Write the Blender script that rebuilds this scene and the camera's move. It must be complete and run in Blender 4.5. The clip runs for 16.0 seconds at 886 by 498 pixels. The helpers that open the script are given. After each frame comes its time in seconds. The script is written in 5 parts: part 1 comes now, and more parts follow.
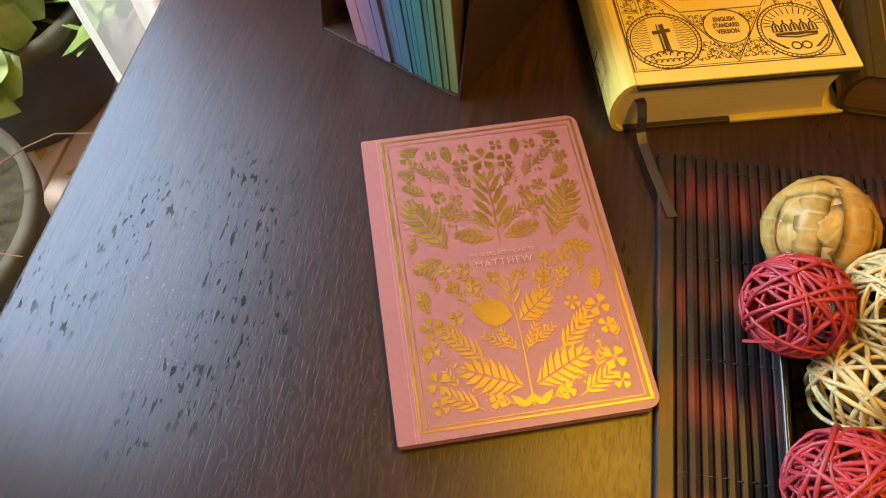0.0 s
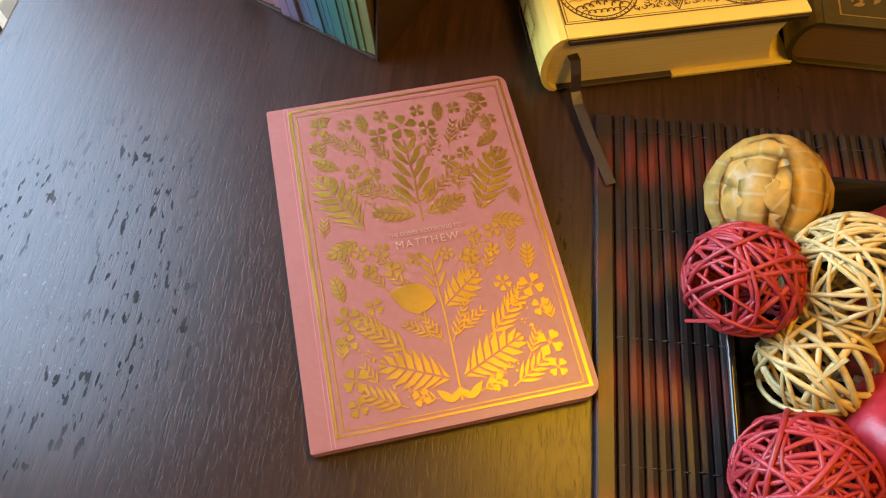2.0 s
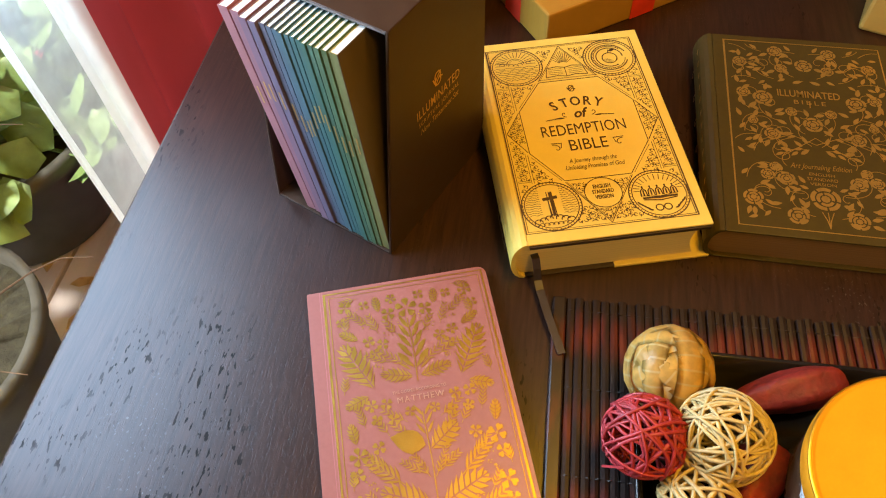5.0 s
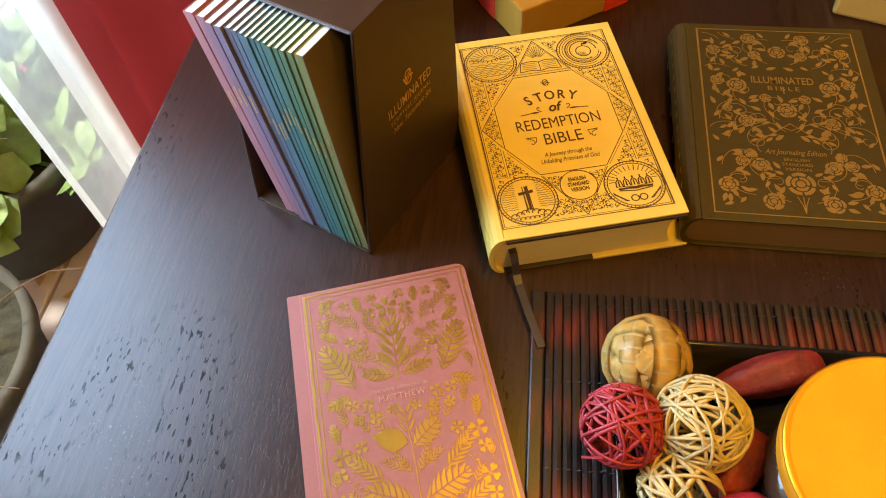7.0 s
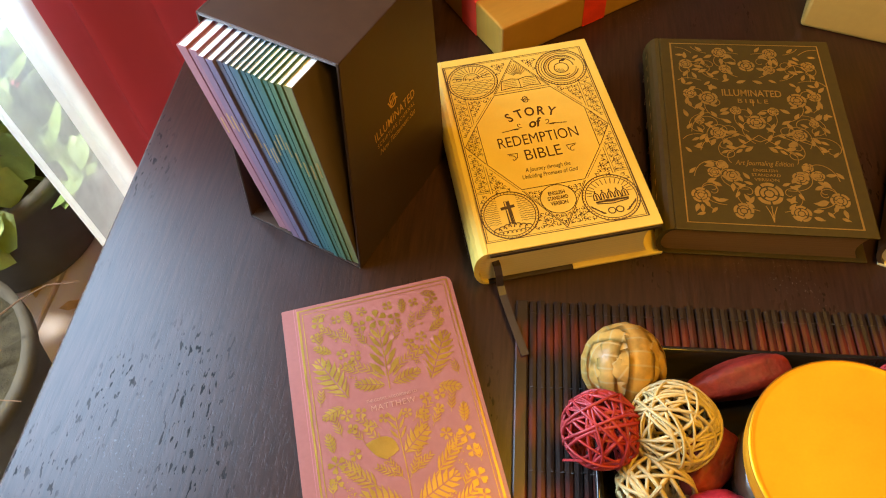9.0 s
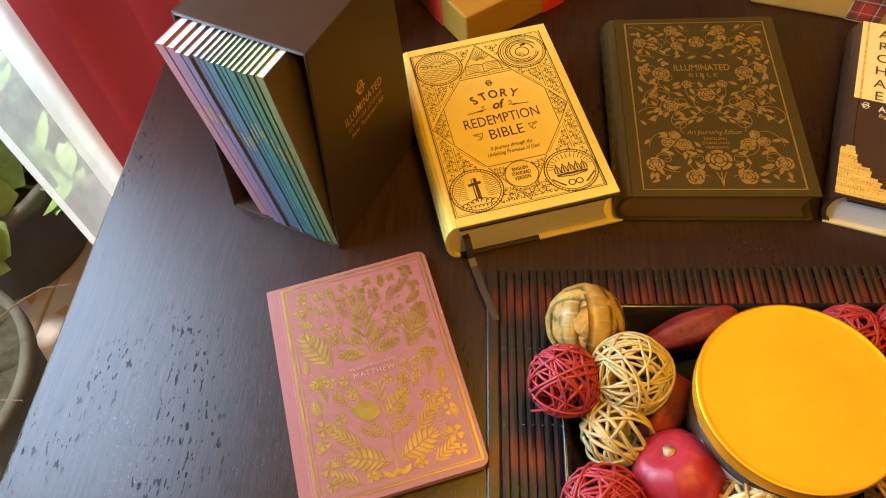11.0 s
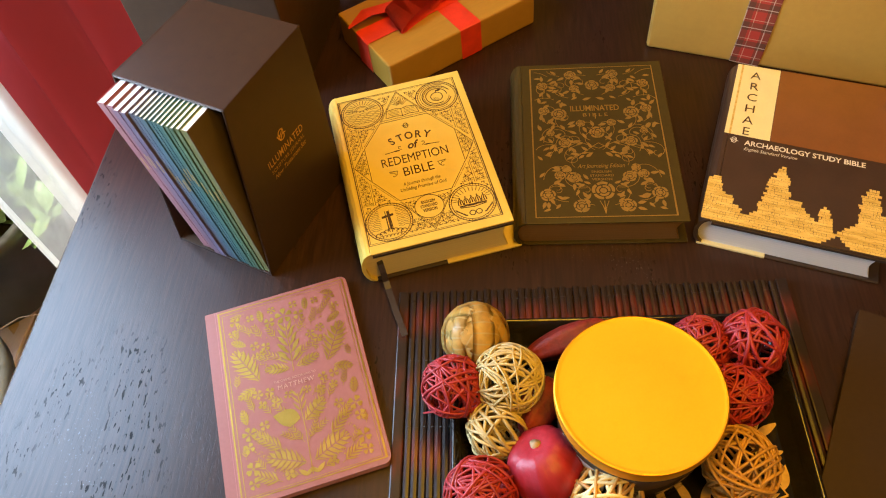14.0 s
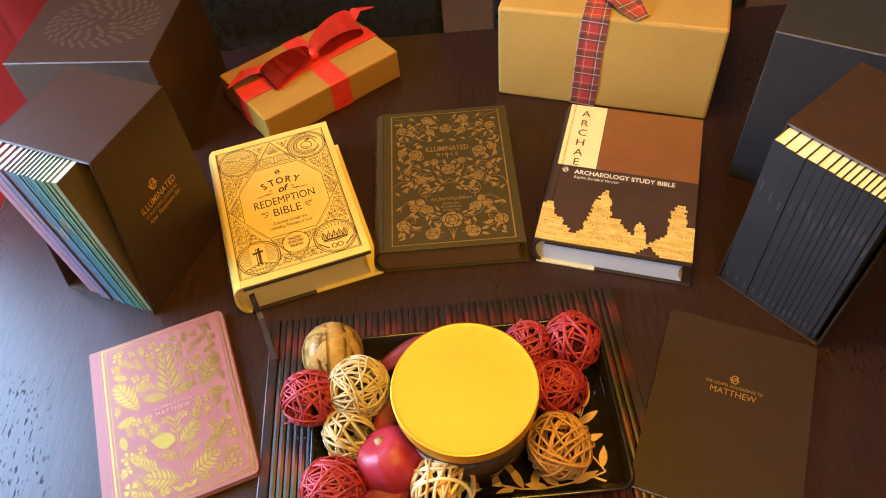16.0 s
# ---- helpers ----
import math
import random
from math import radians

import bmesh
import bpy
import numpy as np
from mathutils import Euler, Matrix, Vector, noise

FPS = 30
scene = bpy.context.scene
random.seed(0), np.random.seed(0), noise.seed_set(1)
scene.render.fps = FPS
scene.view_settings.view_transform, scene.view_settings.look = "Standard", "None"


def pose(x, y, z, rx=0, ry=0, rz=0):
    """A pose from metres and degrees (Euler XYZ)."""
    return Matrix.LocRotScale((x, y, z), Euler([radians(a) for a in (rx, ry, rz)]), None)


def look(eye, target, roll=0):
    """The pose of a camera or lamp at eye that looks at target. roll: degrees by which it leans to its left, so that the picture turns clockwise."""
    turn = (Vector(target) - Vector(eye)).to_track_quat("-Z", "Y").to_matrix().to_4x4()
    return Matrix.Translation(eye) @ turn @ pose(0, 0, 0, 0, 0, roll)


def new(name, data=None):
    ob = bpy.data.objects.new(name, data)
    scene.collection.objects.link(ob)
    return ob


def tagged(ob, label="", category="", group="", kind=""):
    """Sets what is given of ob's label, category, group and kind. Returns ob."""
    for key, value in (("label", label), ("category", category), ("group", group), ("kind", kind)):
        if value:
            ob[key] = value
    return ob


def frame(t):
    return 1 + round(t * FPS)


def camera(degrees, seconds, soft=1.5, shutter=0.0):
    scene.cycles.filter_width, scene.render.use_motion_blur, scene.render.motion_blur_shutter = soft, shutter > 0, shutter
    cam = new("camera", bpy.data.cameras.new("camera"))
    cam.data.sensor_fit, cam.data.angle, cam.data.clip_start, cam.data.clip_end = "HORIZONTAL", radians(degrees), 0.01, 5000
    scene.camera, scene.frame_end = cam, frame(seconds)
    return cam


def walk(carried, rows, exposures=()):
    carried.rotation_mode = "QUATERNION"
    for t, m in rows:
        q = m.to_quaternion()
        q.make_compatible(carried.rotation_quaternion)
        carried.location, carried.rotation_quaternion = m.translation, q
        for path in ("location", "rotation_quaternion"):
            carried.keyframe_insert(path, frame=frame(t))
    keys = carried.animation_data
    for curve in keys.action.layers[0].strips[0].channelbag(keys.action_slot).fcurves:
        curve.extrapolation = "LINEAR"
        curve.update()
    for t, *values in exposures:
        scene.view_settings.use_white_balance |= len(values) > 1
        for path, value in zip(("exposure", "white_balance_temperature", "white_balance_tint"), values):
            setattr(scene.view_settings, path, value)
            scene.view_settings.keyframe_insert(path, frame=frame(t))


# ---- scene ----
cam = camera(63.0, 16.0, soft=1.1)
PATH = [
    (0, (0.0601, -0.0353, 0.3965), (-0.0352, 0.4307, -0.4832), -1.38),
    (0.5, (0.0670, -0.0197, 0.3650), (-0.0107, 0.4399, -0.5197), -0.45),
    (1, (0.0738, -0.0091, 0.3507), (0.0277, 0.4337, -0.5448), 1.62),
    (1.5, (0.0767, -0.0085, 0.3534), (0.0360, 0.4266, -0.5461), 2.01),
    (2, (0.0812, -0.0047, 0.3622), (0.0399, 0.4260, -0.5393), 1.75),
    (2.5, (0.0858, -0.0007, 0.3972), (0.0403, 0.4499, -0.4944), 1.61),
    (3, (0.0981, -0.0138, 0.4511), (0.0335, 0.4808, -0.4156), 0.04),
    (3.5, (0.1125, -0.0206, 0.4926), (0.0175, 0.4995, -0.3561), -2.39),
    (4, (0.1186, -0.0237, 0.5091), (0.0113, 0.5116, -0.3287), -2.78),
    (6.5, (0.1305, -0.0333, 0.5011), (0.0069, 0.5168, -0.3248), -4.95),
    (7, (0.1389, -0.0294, 0.5052), (0.0223, 0.5180, -0.3235), -5.55),
    (7.5, (0.1394, -0.0295, 0.5041), (0.0264, 0.5185, -0.3247), -5.02),
    (8, (0.1357, -0.0291, 0.5054), (0.0240, 0.5167, -0.3251), -4.75),
    (8.5, (0.1354, -0.0251, 0.5101), (0.0271, 0.5214, -0.3204), -4.71),
    (9, (0.1464, -0.0323, 0.5347), (0.0395, 0.5134, -0.2964), -5.97),
    (9.5, (0.1570, -0.0457, 0.5573), (0.0577, 0.5044, -0.2718), -6.64),
    (10, (0.1665, -0.0627, 0.5541), (0.0690, 0.4866, -0.2758), -7.29),
    (12.5, (0.1699, -0.0725, 0.5650), (0.0707, 0.4667, -0.2713), -8.77),
    (13, (0.1739, -0.0802, 0.5772), (0.0754, 0.4645, -0.2556), -9.27),
    (13.5, (0.2043, -0.0936, 0.5956), (0.1098, 0.4614, -0.2309), -9.13),
    (14, (0.2573, -0.1088, 0.6197), (0.1634, 0.4617, -0.1962), -8.41),
    (14.5, (0.2939, -0.1255, 0.6192), (0.2044, 0.4605, -0.1862), -9.13),
    (15, (0.2871, -0.1459, 0.6270), (0.2617, 0.4485, -0.1768), -7.35),
    (15.5, (0.3039, -0.1546, 0.6471), (0.2978, 0.4451, -0.1531), -5.70),
    (16, (0.3577, -0.1803, 0.6618), (0.3349, 0.4494, -0.1147), -6.02),
]
walk(cam, [(t, look(eye, target, roll)) for t, eye, target, roll in PATH], exposures=((0, 0.50, 6500, 10), (13.5, 0.52, 6500, 10), (15, 0.60, 6300, 10), (16, 0.80, 5700, 14)))

# ---- world, lights ----
world = bpy.data.worlds.new("world")
scene.world = world
world.use_nodes = True
wn = world.node_tree
sky = wn.nodes.new("ShaderNodeTexSky")
sky.sky_type = "NISHITA"
sky.sun_disc = False
sky.sun_elevation, sky.sun_rotation = radians(38), radians(-70)
wn.links.new(sky.outputs[0], wn.nodes["Background"].inputs[0])
wn.nodes["Background"].inputs[1].default_value = 0.15


def lamp(name, kind, m, energy, color, shape="", size=0.1, size_y=0.1, angle=0.0):
    data = bpy.data.lights.new(name, kind)
    data.energy, data.color = energy, color
    if kind == "AREA":
        data.shape, data.size, data.size_y = shape, size, size_y
    else:
        data.angle = angle
    ob = new(name, data)
    ob.matrix_world = m
    return ob


lamp("sun", "SUN", look((-3, 0.2, 3.2), (-0.9, 0.6, -0.7)), 4.6, (1.0, 0.95, 0.88), angle=radians(8))
# daylight in the glass door, beside the plants
lamp("door_daylight", "AREA", look((-0.515, 0.46, 0.46), (0.6, 0.40, 0.24)), 16.2, (0.50, 0.72, 1.0), shape="RECTANGLE", size=0.70, size_y=0.62)
# warm lamp above the table, then a second one added as fill for front faces
lamp("ceiling_bulb", "AREA", look((0.34, 0.34, 1.12), (0.33, 0.35, 0)), 6.4, (1.0, 0.51, 0.02), shape="DISK", size=0.32)
lamp("ceiling_bulb", "AREA", look((0.56, -0.31, 1.12), (0.42, 0.20, 0)), 4.9, (1.0, 0.51, 0.02), shape="DISK", size=0.26)


# ---- materials ----
def mat(name, color, rough=0.5, metal=0.0, vary=0.15, scale=60, bump=0.1, stretch=(1, 1, 1), second=None, spec=0.5, coat=0.0, fine=400, per_object=0.0, dist=0.0004):
    m = bpy.data.materials.new(name)
    m.use_nodes = True
    nt = m.node_tree
    bs = nt.nodes["Principled BSDF"]
    L = nt.links.new
    tc = nt.nodes.new("ShaderNodeTexCoord")
    mp = nt.nodes.new("ShaderNodeMapping")
    mp.inputs["Scale"].default_value = stretch
    L(tc.outputs["Object"], mp.inputs[0])
    n1 = nt.nodes.new("ShaderNodeTexNoise")
    n1.inputs["Scale"].default_value, n1.inputs["Detail"].default_value = scale, 5
    n2 = nt.nodes.new("ShaderNodeTexNoise")
    n2.inputs["Scale"].default_value, n2.inputs["Detail"].default_value = fine, 3
    L(mp.outputs[0], n1.inputs["Vector"])
    L(mp.outputs[0], n2.inputs["Vector"])
    mx = nt.nodes.new("ShaderNodeMath")
    mx.operation = "MULTIPLY_ADD"
    L(n2.outputs["Fac"], mx.inputs[0])
    mx.inputs[1].default_value = 0.4
    L(n1.outputs["Fac"], mx.inputs[2])
    last = mx.outputs[0]
    if per_object:
        oi = nt.nodes.new("ShaderNodeObjectInfo")
        ma = nt.nodes.new("ShaderNodeMath")
        ma.operation = "MULTIPLY_ADD"
        L(oi.outputs["Random"], ma.inputs[0])
        ma.inputs[1].default_value = per_object
        L(last, ma.inputs[2])
        last = ma.outputs[0]
    cr = nt.nodes.new("ShaderNodeValToRGB")
    a = [max(0, c * (1 - vary)) for c in color]
    b = list(second) if second else [min(1, c * (1 + vary)) for c in color]
    cr.color_ramp.elements[0].position, cr.color_ramp.elements[1].position = 0.45, 0.95
    cr.color_ramp.elements[0].color, cr.color_ramp.elements[1].color = (*a, 1), (*b, 1)
    L(last, cr.inputs[0])
    L(cr.outputs[0], bs.inputs["Base Color"])
    rr = nt.nodes.new("ShaderNodeMapRange")
    rr.inputs["From Min"].default_value, rr.inputs["From Max"].default_value = 0.4, 1.0
    rr.inputs["To Min"].default_value, rr.inputs["To Max"].default_value = max(0.02, rough - 0.06), min(1, rough + 0.06)
    L(n1.outputs["Fac"], rr.inputs["Value"])
    L(rr.outputs[0], bs.inputs["Roughness"])
    bs.inputs["Metallic"].default_value = metal
    bs.inputs["Specular IOR Level"].default_value = spec
    bs.inputs["Coat Weight"].default_value = coat
    if bump:
        bp = nt.nodes.new("ShaderNodeBump")
        bp.inputs["Strength"].default_value, bp.inputs["Distance"].default_value = bump, dist
        L(last, bp.inputs["Height"])
        L(bp.outputs[0], bs.inputs["Normal"])
    return m


def table_material():
    """Espresso-stained open-grain veneer, its pores running along y, with worn dark flecks and pale rubbed spots."""
    m = bpy.data.materials.new("espresso_wood")
    m.use_nodes = True
    nt = m.node_tree
    bs = nt.nodes["Principled BSDF"]
    L = nt.links.new
    tc = nt.nodes.new("ShaderNodeTexCoord")

    def noise_at(sx, sy, scale, detail=4):
        mp = nt.nodes.new("ShaderNodeMapping")
        mp.inputs["Scale"].default_value = (sx, sy, 1)
        L(tc.outputs["Object"], mp.inputs[0])
        n = nt.nodes.new("ShaderNodeTexNoise")
        n.inputs["Scale"].default_value, n.inputs["Detail"].default_value = scale, detail
        L(mp.outputs[0], n.inputs["Vector"])
        return n.outputs["Fac"]

    def ramp(fac, p0, p1, c0, c1):
        r = nt.nodes.new("ShaderNodeValToRGB")
        r.color_ramp.elements[0].position, r.color_ramp.elements[1].position = p0, p1
        r.color_ramp.elements[0].color, r.color_ramp.elements[1].color = (*c0, 1), (*c1, 1)
        L(fac, r.inputs[0])
        return r.outputs[0]

    def mix(f, a, b, kind="MIX"):
        x = nt.nodes.new("ShaderNodeMix")
        x.data_type, x.blend_type = "RGBA", kind
        L(f, x.inputs[0])
        L(a, x.inputs[6])
        L(b, x.inputs[7])
        return x.outputs[2]

    grain = noise_at(1, 0.06, 330)
    pores = noise_at(1, 0.10, 900, 2)
    patch = noise_at(1, 0.45, 9)
    fleck = noise_at(1, 0.30, 300, 2)
    scuff = noise_at(1, 0.7, 420, 3)
    worn = noise_at(1, 0.8, 6, 3)
    base = ramp(grain, 0.35, 0.7, (0.019, 0.0078, 0.0046), (0.037, 0.0150, 0.0092))
    # flecks where the finish is rubbed through, gathered in patches
    ma = nt.nodes.new("ShaderNodeMath")
    ma.operation = "MULTIPLY"
    L(ramp(fleck, 0.605, 0.63, (0, 0, 0), (1, 1, 1)), ma.inputs[0])
    L(ramp(patch, 0.53, 0.62, (0, 0, 0), (1, 1, 1)), ma.inputs[1])
    dark = nt.nodes.new("ShaderNodeRGB")
    dark.outputs[0].default_value = (0.006, 0.004, 0.004, 1)
    col = mix(ma.outputs[0], base, dark.outputs[0])
    # pale rubbed scratches in a few places
    sc = nt.nodes.new("ShaderNodeMath")
    sc.operation = "MULTIPLY"
    L(ramp(scuff, 0.62, 0.70, (0, 0, 0), (1, 1, 1)), sc.inputs[0])
    L(ramp(worn, 0.60, 0.72, (0, 0, 0), (0.6, 0.6, 0.6)), sc.inputs[1])
    pale = nt.nodes.new("ShaderNodeRGB")
    pale.outputs[0].default_value = (0.16, 0.15, 0.15, 1)
    col = mix(sc.outputs[0], col, pale.outputs[0])
    L(col, bs.inputs["Base Color"])
    rr = nt.nodes.new("ShaderNodeMath")
    rr.operation = "MULTIPLY_ADD"
    L(ma.outputs[0], rr.inputs[0])
    rr.inputs[1].default_value, rr.inputs[2].default_value = 0.25, 0.31
    L(rr.outputs[0], bs.inputs["Roughness"])
    sl = nt.nodes.new("ShaderNodeMath")
    sl.operation = "MULTIPLY_ADD"
    L(ma.outputs[0], sl.inputs[0])
    sl.inputs[1].default_value, sl.inputs[2].default_value = -0.25, 0.40
    L(sl.outputs[0], bs.inputs["Specular IOR Level"])
    hs = nt.nodes.new("ShaderNodeMath")
    hs.operation = "ADD"
    L(grain, hs.inputs[0])
    L(ramp(pores, 0.36, 0.46, (0, 0, 0), (1, 1, 1)), hs.inputs[1])
    bp = nt.nodes.new("ShaderNodeBump")
    bp.inputs["Strength"].default_value, bp.inputs["Distance"].default_value = 0.20, 0.00018
    L(hs.outputs[0], bp.inputs["Height"])
    L(bp.outputs[0], bs.inputs["Normal"])
    return m


def sheer_material(name, color, opacity, through_light=0.65):
    m = bpy.data.materials.new(name)
    m.use_nodes = True
    nt = m.node_tree
    L = nt.links.new
    out = nt.nodes["Material Output"]
    bs = nt.nodes["Principled BSDF"]
    bs.inputs["Base Color"].default_value = (*color, 1)
    bs.inputs["Roughness"].default_value = 0.9
    tl = nt.nodes.new("ShaderNodeBsdfTranslucent")
    tl.inputs[0].default_value = (*color, 1)
    m1 = nt.nodes.new("ShaderNodeMixShader")
    m1.inputs[0].default_value = through_light
    L(bs.outputs[0], m1.inputs[1])
    L(tl.outputs[0], m1.inputs[2])
    tr = nt.nodes.new("ShaderNodeBsdfTransparent")
    m2 = nt.nodes.new("ShaderNodeMixShader")
    tc = nt.nodes.new("ShaderNodeTexCoord")
    wv = nt.nodes.new("ShaderNodeTexNoise")
    wv.inputs["Scale"].default_value = 35
    L(tc.outputs["Object"], wv.inputs["Vector"])
    mr = nt.nodes.new("ShaderNodeMapRange")
    mr.inputs["To Min"].default_value, mr.inputs["To Max"].default_value = opacity - 0.08, opacity + 0.08
    L(wv.outputs["Fac"], mr.inputs["Value"])
    L(mr.outputs[0], m2.inputs[0])
    L(tr.outputs[0], m2.inputs[1])
    L(m1.outputs[0], m2.inputs[2])
    L(m2.outputs[0], out.inputs[0])
    return m


def glass_material():
    m = bpy.data.materials.new("door_glass")
    m.use_nodes = True
    bs = m.node_tree.nodes["Principled BSDF"]
    bs.inputs["Transmission Weight"].default_value = 1
    bs.inputs["Roughness"].default_value = 0.02
    bs.inputs["IOR"].default_value = 1.02
    return m


M_TABLE = table_material()
M_PINK = mat("pink_cloth_paper", (0.285, 0.107, 0.095), 0.40, vary=0.06, scale=300, bump=0.15, fine=2500, dist=0.0001)
M_GOLD = mat("gold_foil", (0.40, 0.265, 0.055), 0.42, 1.0, vary=0.10, scale=80, bump=0.08, fine=900, dist=0.0001)
M_GOLDDULL = mat("dull_gold_print", (0.56, 0.34, 0.09), 0.38, 0.75, vary=0.14, scale=120, bump=0.05)
M_WHITEFOIL = mat("pale_foil", (0.55, 0.34, 0.26), 0.35, 0.5, vary=0.05, bump=0.0)
M_JACKET = mat("cream_jacket_paper", (0.80, 0.60, 0.13), 0.42, vary=0.04, scale=40, bump=0.06, fine=900, coat=0.15)
M_CREAM = mat("pale_cream_print", (0.84, 0.75, 0.40), 0.40, vary=0.04, scale=40, bump=0.05, coat=0.2)
M_INK = mat("brown_black_ink", (0.085, 0.048, 0.022), 0.5, vary=0.2, bump=0.0)
M_PAGES = mat("page_edges", (0.76, 0.58, 0.20), 0.75, vary=0.10, scale=30, stretch=(0.05, 0.05, 40), bump=0.35, fine=90)
M_PAGES_W = mat("white_page_edges", (0.84, 0.82, 0.78), 0.75, vary=0.07, scale=30, stretch=(0.05, 0.05, 40), bump=0.35, fine=90)
M_PAGES_TOP = mat("page_tops", (0.86, 0.83, 0.76), 0.8, vary=0.08, scale=30, stretch=(40, 0.05, 1), bump=0.3, fine=90)
M_GILT = mat("bronze_page_edges", (0.28, 0.15, 0.05), 0.45, 0.35, vary=0.2, scale=30, stretch=(0.05, 0.05, 40), bump=0.3, fine=90)
M_BOARD = mat("dark_brown_board", (0.045, 0.028, 0.020), 0.5, vary=0.2, bump=0.08)
M_GREEN = mat("olive_leatherette", (0.056, 0.038, 0.007), 0.50, spec=0.28, vary=0.15, scale=200, bump=0.3, fine=1500, dist=0.0002)
M_RIBBON = mat("brown_satin_ribbon", (0.030, 0.020, 0.017), 0.45, vary=0.2, scale=90, bump=0.15, fine=1500)
M_ARBROWN = mat("orange_brown_jacket", (0.22, 0.085, 0.022), 0.36, vary=0.10, scale=30, bump=0.05, coat=0.2)
M_ARDARK = mat("dark_brown_jacket", (0.055, 0.030, 0.018), 0.36, vary=0.15, scale=30, bump=0.05, coat=0.2)
M_RUIN = mat("ochre_ruin_print", (0.80, 0.52, 0.085), 0.4, vary=0.35, scale=90, bump=0.0, stretch=(0.5, 2.5, 1), second=(0.85, 0.62, 0.20))
M_CASE = mat("black_slipcase_paper", (0.046, 0.0245, 0.0135), 0.46, vary=0.15, scale=80, bump=0.12, fine=1200, spec=0.27)
M_CASEEDGE = mat("worn_board_edge", (0.16, 0.14, 0.13), 0.6, vary=0.3, scale=90, bump=0.1)
M_BLACKJ = mat("matte_black_brown_cover", (0.036, 0.019, 0.010), 0.55, spec=0.28, vary=0.10, scale=200, bump=0.12, fine=1500)
M_NAVY = mat("black_journal_spine", (0.028, 0.028, 0.029), 0.5, vary=0.2, scale=80, bump=0.12, fine=1200)
M_KRAFT = mat("kraft_wrapping_paper", (0.42, 0.21, 0.028), 0.34, vary=0.08, scale=25, bump=0.25, fine=120, stretch=(1, 6, 1), coat=0.2, dist=0.0006)
M_KRAFT2 = mat("pale_kraft_paper", (0.52, 0.33, 0.075), 0.38, vary=0.08, scale=11, bump=0.5, fine=120, coat=0.1, dist=0.002)
M_REDRIB = mat("red_ribbon", (0.72, 0.042, 0.016), 0.5, vary=0.15, scale=60, bump=0.2, fine=900)
M_LID = mat("brushed_gold_lid", (0.87, 0.41, 0.018), 0.62, 0.75, vary=0.06, scale=60, bump=0.08, fine=600)
M_LIDRIM = mat("polished_gold_rim", (0.76, 0.37, 0.03), 0.46, 0.95, vary=0.05, bump=0.0)
M_JAR = mat("dark_candle_jar", (0.05, 0.03, 0.02), 0.12, vary=0.3, bump=0.0, spec=0.6)
M_LABEL = mat("white_jar_label", (0.75, 0.73, 0.68), 0.5, vary=0.05, bump=0.0)
M_TRAY = mat("black_lacquer", (0.012, 0.010, 0.010), 0.16, vary=0.3, scale=30, bump=0.03, fine=200)
M_TRAYLEAF = mat("ivory_leaf_paint", (0.55, 0.34, 0.13), 0.45, vary=0.25, scale=70, bump=0.1)
M_RATRED = mat("red_rattan", (0.29, 0.022, 0.028), 0.5, vary=0.3, scale=120, bump=0.2, per_object=0.25)
M_RATBEIGE = mat("natural_rattan", (0.45, 0.34, 0.14), 0.5, vary=0.25, scale=120, bump=0.2, per_object=0.25)
M_RATBROWN = mat("golden_brown_rattan", (0.46, 0.24, 0.06), 0.5, vary=0.25, scale=120, bump=0.2, per_object=0.25)
M_RATPALE = mat("pale_rattan", (0.74, 0.60, 0.30), 0.5, vary=0.2, scale=120, bump=0.2, per_object=0.2)
M_LEAFSTRIP = mat("dried_leaf_strip", (0.50, 0.36, 0.15), 0.4, vary=0.35, scale=45, bump=0.5, fine=220, per_object=0.2, second=(0.70, 0.60, 0.34), coat=0.1)
M_POM = mat("dried_red_skin", (0.33, 0.018, 0.034), 0.44, vary=0.14, scale=240, stretch=(1, 1, 0.06), bump=0.55, fine=260, dist=0.0008)
M_POD = mat("dried_red_pod", (0.20, 0.018, 0.014), 0.60, vary=0.38, scale=60, bump=0.8, fine=240, dist=0.0015)
M_STEM = mat("pale_stem", (0.45, 0.32, 0.18), 0.7, vary=0.25, bump=0.3)
M_LEATHER = mat("black_leather", (0.018, 0.018, 0.017), 0.32, vary=0.25, scale=60, bump=0.35, fine=500, dist=0.0006)
M_CURTAIN = sheer_material("red_curtain_cloth", (0.48, 0.075, 0.090), 1.08, 0.26)
M_SHEER = sheer_material("white_sheer_cloth", (0.88, 0.90, 0.86), 0.38)
M_SHEERHEM = sheer_material("white_sheer_hem", (0.92, 0.93, 0.90), 0.86)
M_WALL = mat("cream_wall_paint", (0.70, 0.62, 0.50), 0.8, vary=0.06, scale=6, bump=0.1)
M_CEIL = mat("white_ceiling_paint", (0.82, 0.80, 0.76), 0.85, vary=0.05, scale=6, bump=0.1)
M_WHITE = mat("white_frame_paint", (0.78, 0.78, 0.76), 0.4, vary=0.06, scale=20, bump=0.05)
M_FLOOR = mat("oak_floor", (0.20, 0.12, 0.07), 0.45, vary=0.25, scale=12, stretch=(1, 0.1, 1), bump=0.15, per_object=0.3)
M_DECK = mat("weathered_deck_board", (0.46, 0.37, 0.32), 0.75, vary=0.3, scale=14, stretch=(1, 0.12, 1), bump=0.4, per_object=0.35, second=(0.68, 0.62, 0.58), dist=0.001)
M_POT = mat("charcoal_resin_pot", (0.115, 0.112, 0.088), 0.9, vary=0.25, scale=20, bump=0.2)
